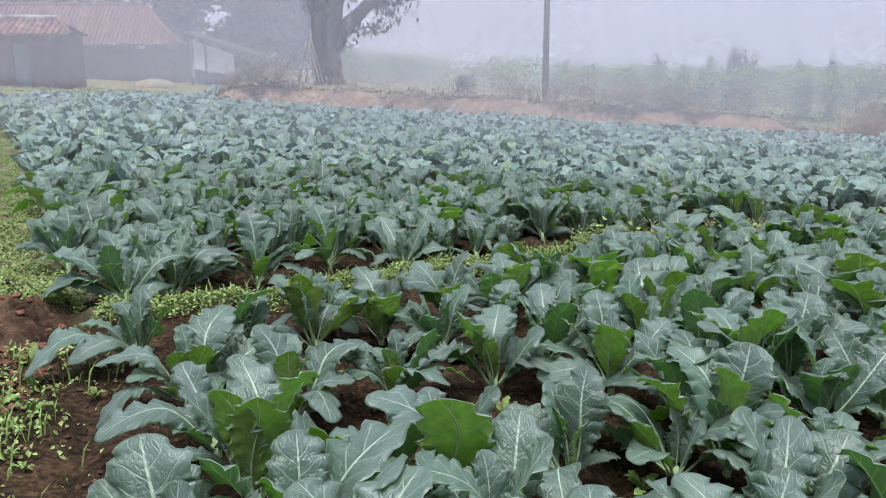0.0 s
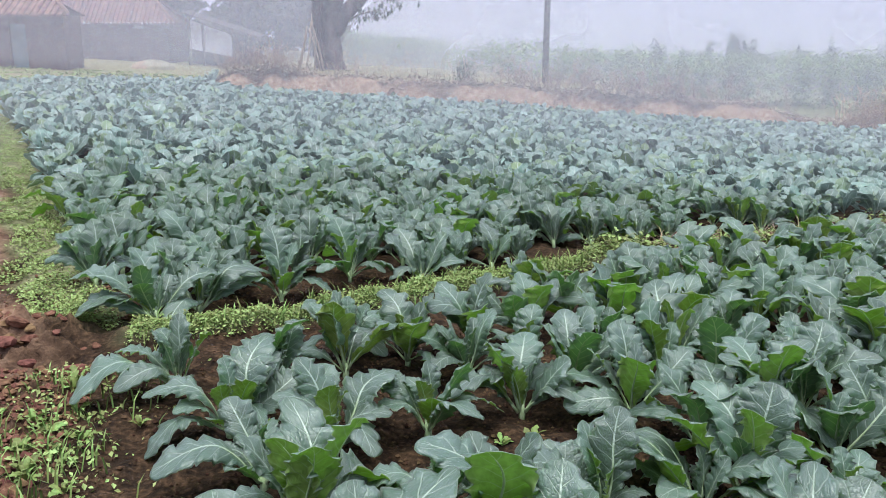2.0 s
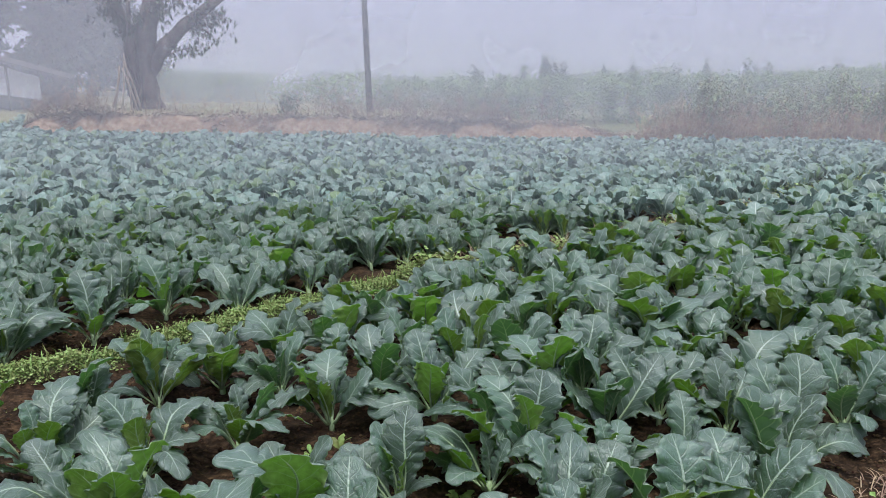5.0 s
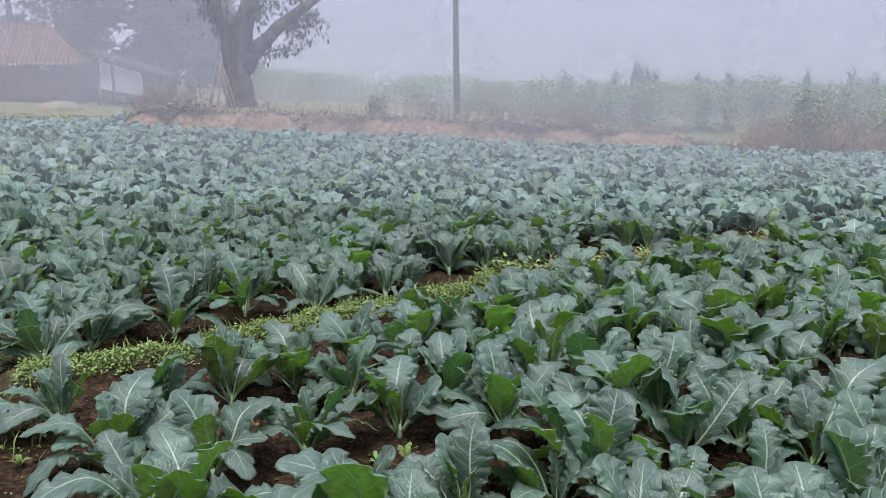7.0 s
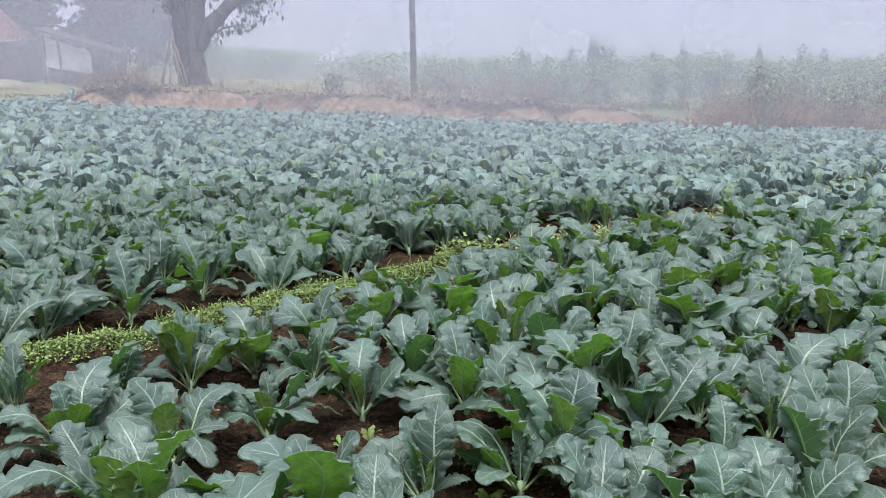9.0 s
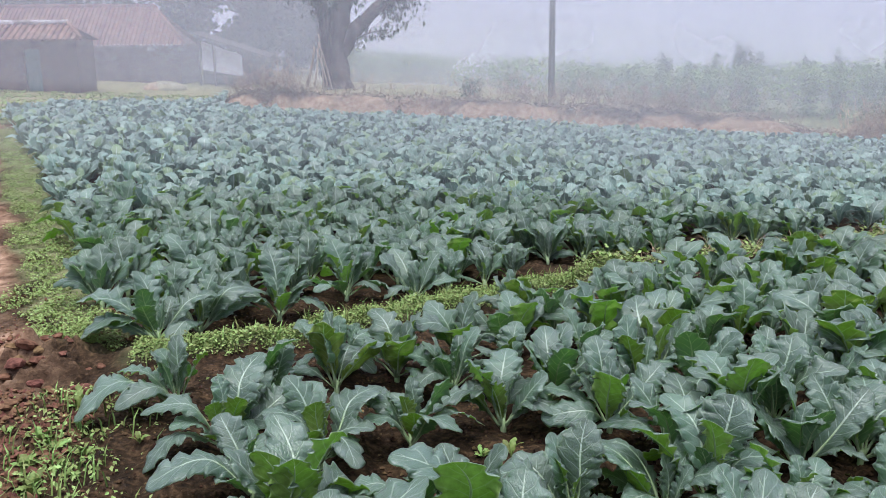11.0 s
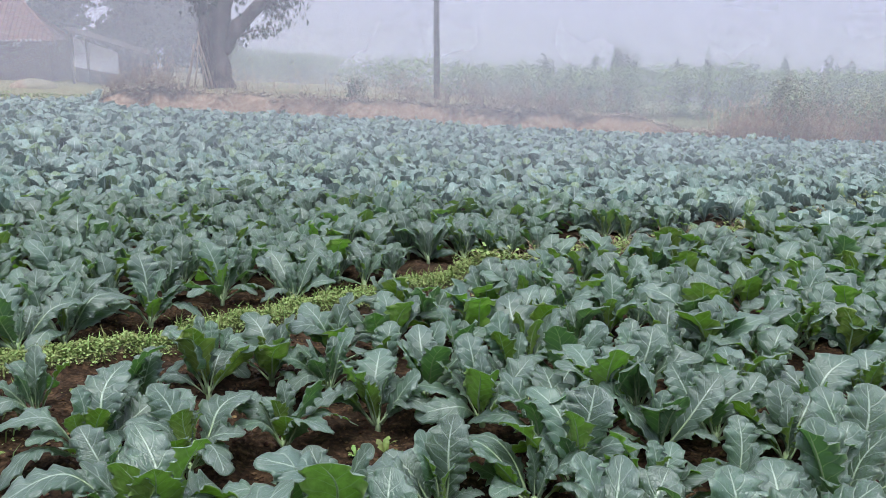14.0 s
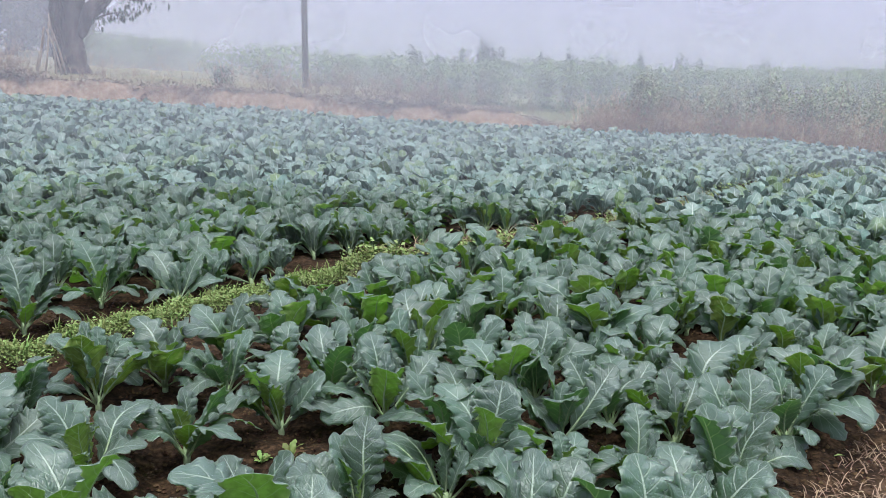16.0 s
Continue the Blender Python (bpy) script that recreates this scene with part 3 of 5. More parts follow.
hero(0.80, 3.24, [((-0.14, -0.08, 0.37), 0.82, 0, -0.3), ((0.04, 0.13, 0.33), 1.25, 1, 0.0), ((0.16, -0.09, 0.28), 0.91, 0, 0.9), ((-0.31, -0.10, 0.23), 0.95, 2, 0.1), ((0.34, -0.09, 0.20), 0.82, 2, 0.2), ((-0.04, -0.01, 0.22), 1.00, 0, 0.2)])
hero(0.33, 3.07, [((-0.20, -0.04, 0.17), 1.25, 2, 0.0), ((-0.00, -0.12, 0.21), 1.25, 0, 0.0), ((-0.04, 0.08, 0.21), 1.25, 1, 0.3), ((0.27, 0.00, 0.14), 1.08, 2, -0.2), ((-0.13, 0.13, 0.24), 0.73, 1, 0.0)])
hero(0.63, 3.70, [((-0.12, 0.10, 0.23), 1.25, 0, 0.2), ((0.11, 0.04, 0.31), 1.25, 0, -0.2), ((-0.25, 0.13, 0.19), 1.25, 1, 0.0), ((-0.19, -0.13, 0.12), 1.25, 2, 0.0), ((-0.07, -0.09, 0.21), 0.99, 0, 0.0), ((0.23, 0.07, 0.11), 1.25, 2, 0.0)])
hero(1.40, 3.78, [((-0.10, 0.09, 0.39), 1.25, 0, 0.1), ((-0.22, -0.04, 0.18), 1.25, 1, 0.0), ((0.12, 0.09, 0.24), 1.25, 1, 0.0), ((0.01, -0.11, 0.16), 1.25, 0, 0.0), ((0.14, -0.10, 0.09), 1.25, 1, 0.4)])
hero(1.63, 3.56, [((-0.03, 0.08, 0.40), 1.25, 0, 0.1), ((0.21, 0.05, 0.17), 1.25, 2, 0.0), ((-0.19, 0.18, 0.16), 1.25, 1, 0.0), ((-0.22, -0.13, 0.03), 1.25, 2, 0.0), ((0.11, -0.10, 0.03), 1.25, 1, 0.5)])
hero(2.24, 3.56, [((-0.04, 0.09, 0.29), 1.25, 0, -0.1), ((0.14, 0.01, 0.09), 1.25, 1, 0.0), ((-0.31, 0.07, 0.07), 1.25, 2, 0.0), ((0.09, -0.22, 0.08), 1.25, 2, 0.0), ((-0.12, 0.22, 0.11), 1.25, 1, 0.0), ((-0.01, -0.22, -0.01), 1.25, 0, 0.0)])
hero(1.51, 2.43, [((0.06, 0.04, 0.44), 1.10, 0, 0.0), ((-0.28, 0.03, 0.36), 0.99, 0, 0.1), ((-0.06, -0.10, 0.42), 0.71, 0, -0.9), ((-0.06, 0.21, 0.40), 0.89, 1, 0.0), ((0.24, -0.01, 0.23), 1.25, 2, 0.0), ((0.03, -0.17, 0.27), 1.19, 1, 0.0)])
hero(1.29, 2.39, [((-0.35, 0.25, 0.25), 0.89, 2, 0.2), ((-0.25, 0.10, 0.18), 1.20, 0, 0.0), ((-0.19, 0.35, 0.21), 0.80, 2, 0.0), ((0.13, -0.11, 0.26), 1.25, 1, 0.0), ((-0.17, -0.09, 0.18), 1.24, 1, 0.0)])
hero(2.40, 2.76, [((-0.09, -0.06, 0.35), 1.25, 0, 0.0), ((-0.14, 0.16, 0.34), 0.89, 0, -0.7), ((0.10, 0.17, 0.33), 1.25, 2, 0.0), ((0.19, 0.02, 0.27), 1.25, 2, 0.0), ((0.13, -0.19, 0.17), 1.25, 1, 0.3), ((-0.22, 0.10, 0.12), 1.25, 2, 0.0), ((-0.28, 0.20, 0.04), 1.03, 2, 0.0)])
hero(2.63, 2.52, [((0.01, 0.10, 0.34), 1.25, 0, 0.0), ((0.03, -0.13, 0.27), 1.25, 0, 0.2), ((-0.20, 0.01, 0.10), 1.25, 2, 0.0), ((0.22, -0.12, 0.19), 1.25, 2, 0.0), ((-0.11, 0.24, 0.16), 1.25, 1, 0.0), ((-0.19, -0.17, 0.03), 1.25, 2, 0.0), ((0.16, 0.10, 0.29), 1.23, 1, 0.0)])
hero(-0.09, 2.94, [((-0.11, 0.10, 0.35), 1.25, 0, -0.2), ((0.17, -0.07, 0.21), 1.25, 1, 0.2), ((-0.03, -0.14, 0.22), 1.12, 0, 0.0), ((0.21, 0.17, 0.29), 1.25, 1, 0.0), ((0.15, 0.03, 0.07), 1.25, 0, 0.0), ((-0.15, -0.01, 0.28), 0.96, 1, 0.0), ((-0.22, -0.21, 0.14), 0.89, 2, 0.0)])
hero(0.05, 3.99, [((-0.06, 0.05, 0.31), 1.23, 0, 0.2), ((0.16, 0.08, 0.20), 1.25, 2, 0.0), ((-0.23, -0.05, 0.09), 1.25, 2, 0.0), ((0.24, 0.00, 0.04), 1.25, 2, 0.0), ((-0.02, -0.10, 0.17), 1.25, 1, 0.0), ((0.06, 0.15, 0.11), 1.25, 1, 0.0)])
hero(-0.78, 3.53, [((-0.07, 0.07, 0.25), 1.25, 0, 0.0), ((0.12, 0.06, 0.23), 1.25, 0, -0.4), ((-0.22, 0.06, 0.20), 1.25, 1, 0.0), ((0.03, -0.16, 0.12), 1.25, 0, 0.0), ((-0.37, -0.13, 0.13), 1.00, 2, 0.0), ((-0.16, -0.13, 0.15), 1.25, 1, 0.0)])
hero(-0.52, 3.08, [((0.12, 0.14, 0.35), 1.24, 1, 0.3), ((0.14, 0.07, 0.26), 1.25, 1, 0.2), ((0.26, 0.08, 0.20), 1.25, 0, 0.4), ((-0.15, -0.07, 0.17), 1.25, 1, 0.0), ((-0.03, -0.13, 0.12), 1.25, 0, 0.0), ((-0.27, -0.14, 0.06), 1.19, 2, 0.0), ((0.16, 0.33, 0.23), 0.73, 0, -0.2)])
hero(-0.36, 2.66, [((-0.14, 0.03, 0.15), 1.25, 1, 0.0), ((-0.02, 0.10, 0.15), 1.25, 0, 0.0), ((-0.29, -0.09, 0.21), 1.05, 2, 0.0), ((0.19, 0.18, 0.01), 1.25, 1, 0.0), ((-0.07, -0.16, 0.16), 1.25, 0, 0.0)])
hero(0.30, 2.42, [((-0.01, 0.12, 0.13), 1.25, 1, 0.0), ((-0.18, 0.01, 0.15), 1.25, 2, 0.0), ((0.11, -0.06, 0.15), 1.25, 1, 0.0), ((-0.12, -0.09, 0.13), 1.25, 2, 0.0)])
hero(0.86, 2.32, [((-0.04, 0.06, 0.33), 1.25, 0, 0.1), ((-0.25, 0.12, 0.20), 1.25, 2, 0.0), ((-0.15, 0.17, 0.21), 1.13, 0, -0.4), ((0.15, 0.01, 0.10), 1.25, 1, 0.0), ((-0.27, -0.05, 0.22), 0.76, 1, 0.0)])
hero(1.75, 2.21, [((0.09, 0.08, 0.26), 1.25, 1, 0.0), ((-0.12, 0.19, 0.14), 1.25, 1, 0.0), ((0.24, 0.03, 0.18), 1.25, 1, 0.0), ((-0.15, -0.03, 0.07), 1.25, 2, 0.0), ((-0.04, -0.09, 0.21), 1.24, 0, 0.0)])
hero(2.12, 2.17, [((-0.08, -0.04, 0.21), 1.25, 0, 0.0), ((-0.03, 0.17, 0.15), 1.25, 1, 0.0), ((0.34, -0.25, 0.17), 1.07, 2, 0.0), ((0.15, -0.11, 0.10), 1.25, 2, 0.0), ((-0.17, 0.07, 0.06), 1.25, 2, 0.0), ((0.13, 0.05, 0.10), 1.25, 1, 0.0)])
hero(3.27, 2.41, [((-0.01, 0.13, 0.37), 1.25, 0, 0.0), ((0.13, -0.06, 0.39), 1.25, 0, 0.0), ((-0.08, -0.09, 0.27), 1.25, 0, 0.1), ((-0.21, 0.24, 0.18), 1.23, 2, 0.0), ((0.21, -0.22, 0.24), 1.25, 2, 0.0), ((-0.24, -0.06, 0.02), 1.25, 2, 0.0), ((-0.14, -0.21, 0.05), 1.25, 2, 0.0)])
hero(3.51, 2.99, [((-0.12, 0.04, 0.28), 1.25, 0, 0.0), ((0.00, -0.08, 0.31), 1.25, 0, 0.0), ((0.06, 0.09, 0.29), 1.25, 1, 0.0), ((-0.15, 0.15, 0.11), 1.25, 2, 0.0), ((-0.06, 0.24, 0.23), 1.25, 1, 0.0)])
hero(4.31, 3.09, [((-0.04, 0.13, 0.23), 1.25, 0, 0.0), ((-0.13, -0.03, 0.21), 1.25, 0, 0.1), ((0.16, -0.07, 0.27), 1.25, 1, 0.0), ((-0.13, 0.19, 0.08), 1.25, 1, 0.0), ((-0.04, 0.24, 0.23), 1.25, 1, 0.0)])
hero(4.39, 2.76, [((-0.03, 0.13, 0.30), 1.25, 0, 0.0), ((-0.12, -0.01, 0.28), 1.25, 0, 0.0), ((0.08, -0.11, 0.22), 1.25, 2, 0.0), ((-0.15, 0.12, 0.09), 1.25, 2, 0.0), ((0.10, 0.04, 0.38), 1.25, 1, 0.0)])
hero(-1.05, 4.56, [((-0.32, -0.07, 0.11), 1.19, 2, 0.0), ((0.05, 0.11, 0.18), 1.25, 0, 0.0), ((-0.13, -0.08, 0.14), 1.25, 1, 0.3), ((-0.03, -0.11, 0.21), 1.25, 0, 0.0), ((-0.30, 0.04, 0.26), 1.25, 1, 0.0)])
hero(-0.84, 4.80, [((-0.16, 0.02, 0.19), 1.25, 1, 0.0), ((0.03, 0.09, 0.22), 1.25, 1, 0.0), ((0.12, -0.03, 0.23), 1.25, 0, 0.0), ((0.27, 0.15, 0.22), 1.25, 2, 0.0), ((-0.19, -0.13, 0.11), 1.25, 2, 0.0)])
hero(-0.35, 5.08, [((-0.04, 0.05, 0.29), 1.25, 1, 0.0), ((0.16, 0.06, 0.19), 1.25, 1, 0.0), ((-0.18, -0.11, 0.15), 1.25, 2, 0.0), ((0.23, -0.03, 0.09), 1.25, 2, 0.0), ((0.05, -0.10, 0.17), 1.25, 0, 0.0)])
hero(0.12, 5.48, [((-0.06, 0.08, 0.33), 1.25, 0, 0.0), ((0.16, -0.10, 0.10), 1.25, 2, 0.0), ((-0.15, -0.10, 0.12), 1.25, 2, 0.0), ((0.11, 0.10, 0.26), 1.25, 1, 0.0), ((-0.05, -0.12, 0.14), 1.25, 0, 0.0)])
places = [p for p in places if all(math.hypot(p[0] - h[0], p[1] - h[1]) > 0.26 for h in HERO) and math.hypot(p[0] - 0.72, p[1] - 2.72) > 0.27 and math.hypot(p[0] - 1.15, p[1] - 3.0) > 0.2]
# the plants of the nearer part of the field stand singly
places.sort(key=lambda p: math.hypot(p[0] - 1.0, p[1] - 0.5))
single, mass = places[:295], places[295:]
for x, y in single:
    r = np.random.RandomState(int((x * 13.7 + y * 71.3) * 100) % 100000)
    close = math.hypot(x - 0.8, y - 0.5) < 3.3
    low = x < 1.4 and 3.3 < y < float(along(STRIP, x))
    beyond = y > float(along(STRIP, x))
    size = r.uniform(0.70, 0.88) if beyond else r.uniform(0.74, 0.9) if low else r.uniform(0.84, 1.02)
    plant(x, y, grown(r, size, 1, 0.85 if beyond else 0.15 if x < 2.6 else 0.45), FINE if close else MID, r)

VV, FF, UU, base = [], [], [], 0
for x, y in mass:
    r = np.random.RandomState(int((x * 13.7 + y * 71.3) * 100) % 100000)
    z0 = float(land(x, y)) + 0.035
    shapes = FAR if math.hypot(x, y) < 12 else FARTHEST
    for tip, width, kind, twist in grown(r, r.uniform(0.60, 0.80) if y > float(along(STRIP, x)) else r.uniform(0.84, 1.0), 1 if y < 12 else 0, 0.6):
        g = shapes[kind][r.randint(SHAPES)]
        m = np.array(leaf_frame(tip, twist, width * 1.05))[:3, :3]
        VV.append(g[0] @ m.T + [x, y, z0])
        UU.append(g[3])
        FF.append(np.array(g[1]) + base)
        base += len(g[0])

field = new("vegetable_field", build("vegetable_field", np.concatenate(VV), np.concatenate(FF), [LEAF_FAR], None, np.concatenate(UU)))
tagged(field, "dense rows of waxy blue-green brassica plants receding into fog", "crop field", kind="stuff")


# ---- the big tree with hanging leaves and stakes ----
def big_tree():
    top = new("tree")
    bx, by = 0.66, 26.0
    bz = float(land(bx, by))
    top.matrix_world = pose(bx, by, bz) @ Matrix.Scale(1.06, 4)
    tagged(top, "old thick-trunked grey tree with bare limbs and sparse hanging leaves", "tree")
    p = Pile()
    limbs = [
        ([(0, 0, -0.2), (0.0, 0, 0.25), (-0.02, 0, 0.8), (0.0, 0, 1.4), (0.2, 0.1, 2.2), (0.45, 0.1, 3.0), (0.5, 0.2, 4.4), (0.7, 0.2, 6.5)], [0.52, 0.40, 0.34, 0.33, 0.30, 0.26, 0.2, 0.08]),
        ([(0.1, 0, 1.0), (0.45, -0.05, 1.5), (0.95, -0.1, 2.0), (1.5, -0.1, 2.45), (2.1, -0.15, 2.85), (2.6, -0.15, 3.3), (3.0, 0, 4.2), (3.2, 0.2, 5.6)], [0.26, 0.22, 0.19, 0.16, 0.14, 0.12, 0.1, 0.04]),
        ([(-0.05, 0, 0.9), (-0.22, 0.1, 1.6), (-0.4, 0.1, 2.3), (-0.62, 0.1, 3.0), (-0.9, 0.1, 3.8), (-1.1, 0.1, 5.2)], [0.24, 0.2, 0.17, 0.15, 0.12, 0.05]),
        ([(-0.15, 0.1, 0.5), (-0.36, 0.15, 1.2), (-0.35, 0.2, 1.9), (-0.2, 0.3, 2.9)], [0.16, 0.12, 0.1, 0.05]),
    ]
    for pts, rad in limbs:
        f = np.linspace(0, 1, len(pts))
        g = np.linspace(0, 1, 4 * len(pts))
        P = np.stack([np.interp(g, f, [q[k] for q in pts]) for k in range(3)], 1)
        P += 0.02 * np.sin(g[:, None] * [31, 23, 0])
        p.add(*tube(P, np.interp(g, f, rad) * (1 + 0.06 * np.sin(g * 40)), 10))
    part("trunk", p.mesh("trunk", [BARK]), top)
    r = np.random.RandomState(5)
    tw, cen = Pile(), []
    # leafy sprays: start, end
    sprays = [((-0.3, 0, 1.9), (-1.05, -0.3, 2.9)), ((-0.5, 0, 2.6), (-1.3, 0.2, 2.7)), ((-0.45, 0, 2.4), (-1.0, 0.3, 2.0)), ((-0.7, 0, 3.2), (-1.7, 0, 3.4)),
              ((-0.7, 0, 3.0), (-0.3, -0.3, 3.4)), ((0.2, 0, 2.4), (-0.2, -0.3, 2.3)), ((0.5, 0, 2.6), (0.75, -0.3, 2.4)), ((0.6, 0, 3.0), (1.0, -0.3, 2.75)),
              ((1.3, -0.1, 2.35), (2.0, -0.3, 2.2)), ((1.5, -0.1, 2.45), (2.3, -0.2, 1.95)), ((1.2, 0, 2.2), (1.7, -0.2, 1.6)), ((0.5, 0, 1.3), (1.35, -0.2, 1.5)),
              ((1.6, 0, 2.5), (2.2, 0.2, 2.35)), ((0.45, 0, 3.0), (1.5, 0, 3.35)), ((1.9, 0, 2.8), (1.35, -0.2, 3.05)), ((2.7, 0, 3.4), (3.5, -0.1, 3.6)),
              ((-0.9, 0, 3.9), (-2.0, 0, 4.4)), ((0.5, 0, 4.4), (1.6, 0, 4.6)), ((3.0, 0, 4.4), (4.2, 0, 4.7)), ((0.6, 0, 5.2), (-0.6, 0, 5.6)), ((0.7, 0, 6.2), (1.7, 0, 6.5)), ((-1.0, 0, 5), (-2.0, 0, 5.3))]
    for a, b in sprays:
        for k in range(3):
            e = np.array(b) + r.normal(0, 0.22, 3)
            pts = bent(a, e, (0, 0, 0.12), 7)
            tw.add(*tube(pts, np.linspace(0.022, 0.006, 7), 4))
            cen.append(pts[r.randint(1, 7, 26)] + r.normal(0, 0.12, (26, 3)) - [0, 0, 0.05])
    # bare twigs at the foot
    for k in range(34):
        s = -1 if k % 5 else 1
        a = (0.3 * s + r.normal(0, 0.1), -0.3, r.uniform(0.2, 1.4))
        tw.add(*tube(bent(a, (a[0] + s * r.uniform(0.1, 0.55), -0.3 + r.normal(0, 0.2), a[2] + r.uniform(0.3, 1.1)), (0.05, 0, 0.05)), np.linspace(0.012, 0.004, 6), 4))
    part("twigs", tw.mesh("twigs", [BARK]), top, "thin dark twigs")
    v, f = leaf_cards(r, np.concatenate(cen), 0.085, 2.1, 0.9)
    part("leaves", build("leaves", v, f, [DARK_LEAF], smooth=False), top, "narrow dark hanging leaves")
    return top


big_tree()


def stake(x, y, tx, ty, h, w=0.035):
    z = float(land(x, y))
    pts = bent((x, y, z - 0.05), (tx, ty, z + h), (0.03, 0, 0.02), 6) - np.array([x, y, z])
    ob = new("stake", build("stake", *tube(pts, np.linspace(w, w * 0.6, 6), 6), [WOOD]))
    ob.matrix_world = pose(x, y, z)
    tagged(ob, "bare peeled wooden stake leaning against the tree", "stake", "stakes by the tree")


for a in [(-0.28, 25.25, 0.0, 25.5, 1.2, 0.05), (-0.07, 25.2, 0.12, 25.5, 1.3, 0.033), (0.46, 25.25, 0.12, 25.5, 1.4, 0.04), (0.36, 25.2, 0.06, 25.5, 1.2, 0.033), (0.2, 25.3, 0.14, 25.5, 1.6, 0.03)]:
    stake(*a)


# ---- the pole and its wires ----
def utility_pole():
    x, y = 8.12, 28.5
    z = float(land(x, y))
    top = new("utility_pole")
    top.matrix_world = pose(x, y, z)
    tagged(top, "tall grey concrete utility pole behind the earth bank", "pole")
    part("post", build("post", *tube([(0, 0, -0.3), (0, 0, 2), (0, 0, 5), (0, 0, 8.5)], [0.115, 0.105, 0.09, 0.075], 14), [CONCRETE]), top)
    part("crossarm", build("crossarm", *box(-0.7, -0.04, 8.1, 0.7, 0.04, 8.2), [CONCRETE], smooth=False), top)
    part("drop_cable", build("drop_cable", *tube(bent((-0.6, 0.1, 4.2), (-0.12, 0.05, 1.0), (-0.25, 0, 0), 12), 0.006, 4), [WIRE]), top, "loose black cable hanging down beside the pole")
    return z


pz = utility_pole()
for a, b, s in [((8.02, 28.5, 2.75), (0.7, 26.0, 2.3), -0.16), ((8.12, 28.5, 4.92), (45, 32.2, 1.75), -0.1), ((8.12, 28.5, 7.55), (45, 31, 1.2), 0.0), ((8.12, 28.5, pz + 8.0), (-22, 46, 8.0), -0.6)]:
    ob = new("wire", build("wire", *tube(bent(a, b, (0, 0, s), 20), 0.0035, 4), [WIRE]))
    tagged(ob, "thin slack overhead wire", "wire", "overhead wires")
g = np.linspace(-0.075, 0.075, 9)
splice = new("wire_splice", build("wire_splice", *tube(np.stack([g, g * 0.11, -g * 0.17], 1), 0.008 + 0.028 * np.sqrt(np.clip(1 - (g / 0.08) ** 2, 0, 1)), 10), [WIRE]))
splice.matrix_world = pose(30.69, 30.03, 3.665)
tagged(splice, "small dark splice on a thin overhead wire", "wire splice")


# ---- hedges and scrub ----
def bush(name, x, y, w, d, h, n, size, mat, label, seed, spike=0.0, stems=8, category="bush"):
    """A bush of stems and many small leaves with an uneven outline."""
    r = np.random.RandomState(seed)
    z = float(land(x, y))
    top = new(name)
    top.matrix_world = pose(x, y, z)
    tagged(top, label, category)
    st, cen = Pile(), []
    for k in range(stems):
        a = (r.normal(0, 0.2) * w, r.normal(0, 0.2) * d, -0.1)
        hh = h * (r.uniform(0.6, 0.97) if k else 1.0)
        e = (a[0] + r.normal(0, 0.3) * w * (1 - spike), a[1] + r.normal(0, 0.3) * d * (1 - spike), hh)
        pts = bent(a, e, (r.normal(0, 0.06), r.normal(0, 0.06), 0), 8)
        st.add(*tube(pts, np.linspace(0.02, 0.005, 8), 4))
        m = n // stems
        i = np.clip(r.beta(2.2, 1.3, m) * 7, 0, 7).astype(int)
        cen.append(pts[i] + r.normal(0, 1, (m, 3)) * [0.16 * w, 0.16 * d, 0.1 * h] * (1 - 0.55 * (i / 7))[:, None])
    part("stems", st.mesh("stems", [STRAW]), top)
    c = np.concatenate(cen)
    c[:, 2] = np.maximum(c[:, 2], 0.03)
    v, f = leaf_cards(r, c, size, 1.7, 0.2)
    part("leaves", build("leaves", v, f, [mat], smooth=False), top)
    return top


# the far hedge as one mass, with taller young trees standing out of it
r = np.random.RandomState(31)
n = 2300
hx = r.uniform(1.0, 62, n)
hy = 33.5 + r.normal(0, 1.3, n) + 0.06 * hx + 9 * (1 - step(5, 11, hx))
crest = np.interp(hx, [1, 2.5, 6, 9, 12, 15, 17, 20, 26, 30, 62], [1.9, 1.85, 1.5, 1.4, 1.22, 1.05, 1.02, 1.1, 0.92, 0.75, 0.75]) + 0.12 * waves(hx, hx * 0, 2.2, 41) + 0.12 * waves(hx, hx * 0, 0.7, 42)
lo = SLOPE * np.clip(hx, -16, 26)
hz = lo + (crest - lo) * r.beta(1.5, 0.8, n) - 0.1
cen = np.repeat(np.stack([hx, hy, hz], 1), 30, 0) + r.normal(0, 1, (n * 30, 3)) * [0.34, 0.25, 0.16]
v, f = leaf_cards(r, cen, 0.085, 1.9, 0.2)
tagged(new("hedge", build("hedge", v, f, [BUSH_LEAF], smooth=False)), "long uneven green hedge fading into fog", "hedge", kind="stuff")
for k, (x, h, w) in enumerate([(14.9, 2.45, 0.5), (15.9, 2.15, 0.5), (16.92, 2.6, 0.75), (18.3, 3.05, 0.55), (18.95, 2.85, 0.55), (21.75, 2.65, 0.6), (23.02, 2.95, 0.55), (24.5, 2.55, 0.5),
                               (25.28, 2.85, 0.6), (27.35, 2.84, 0.5), (29.84, 2.93, 0.55), (31.1, 2.6, 0.5), (35.7, 2.6, 0.9)]):
    bush("young_tree", x * 1.055, 36.6, w * 1.6, w * 1.3, h + 0.3, 1100, 0.10, YOUNG_LEAF, "slender young tree rising above the hedge", 50 + k, 0.75, 9, "tree")

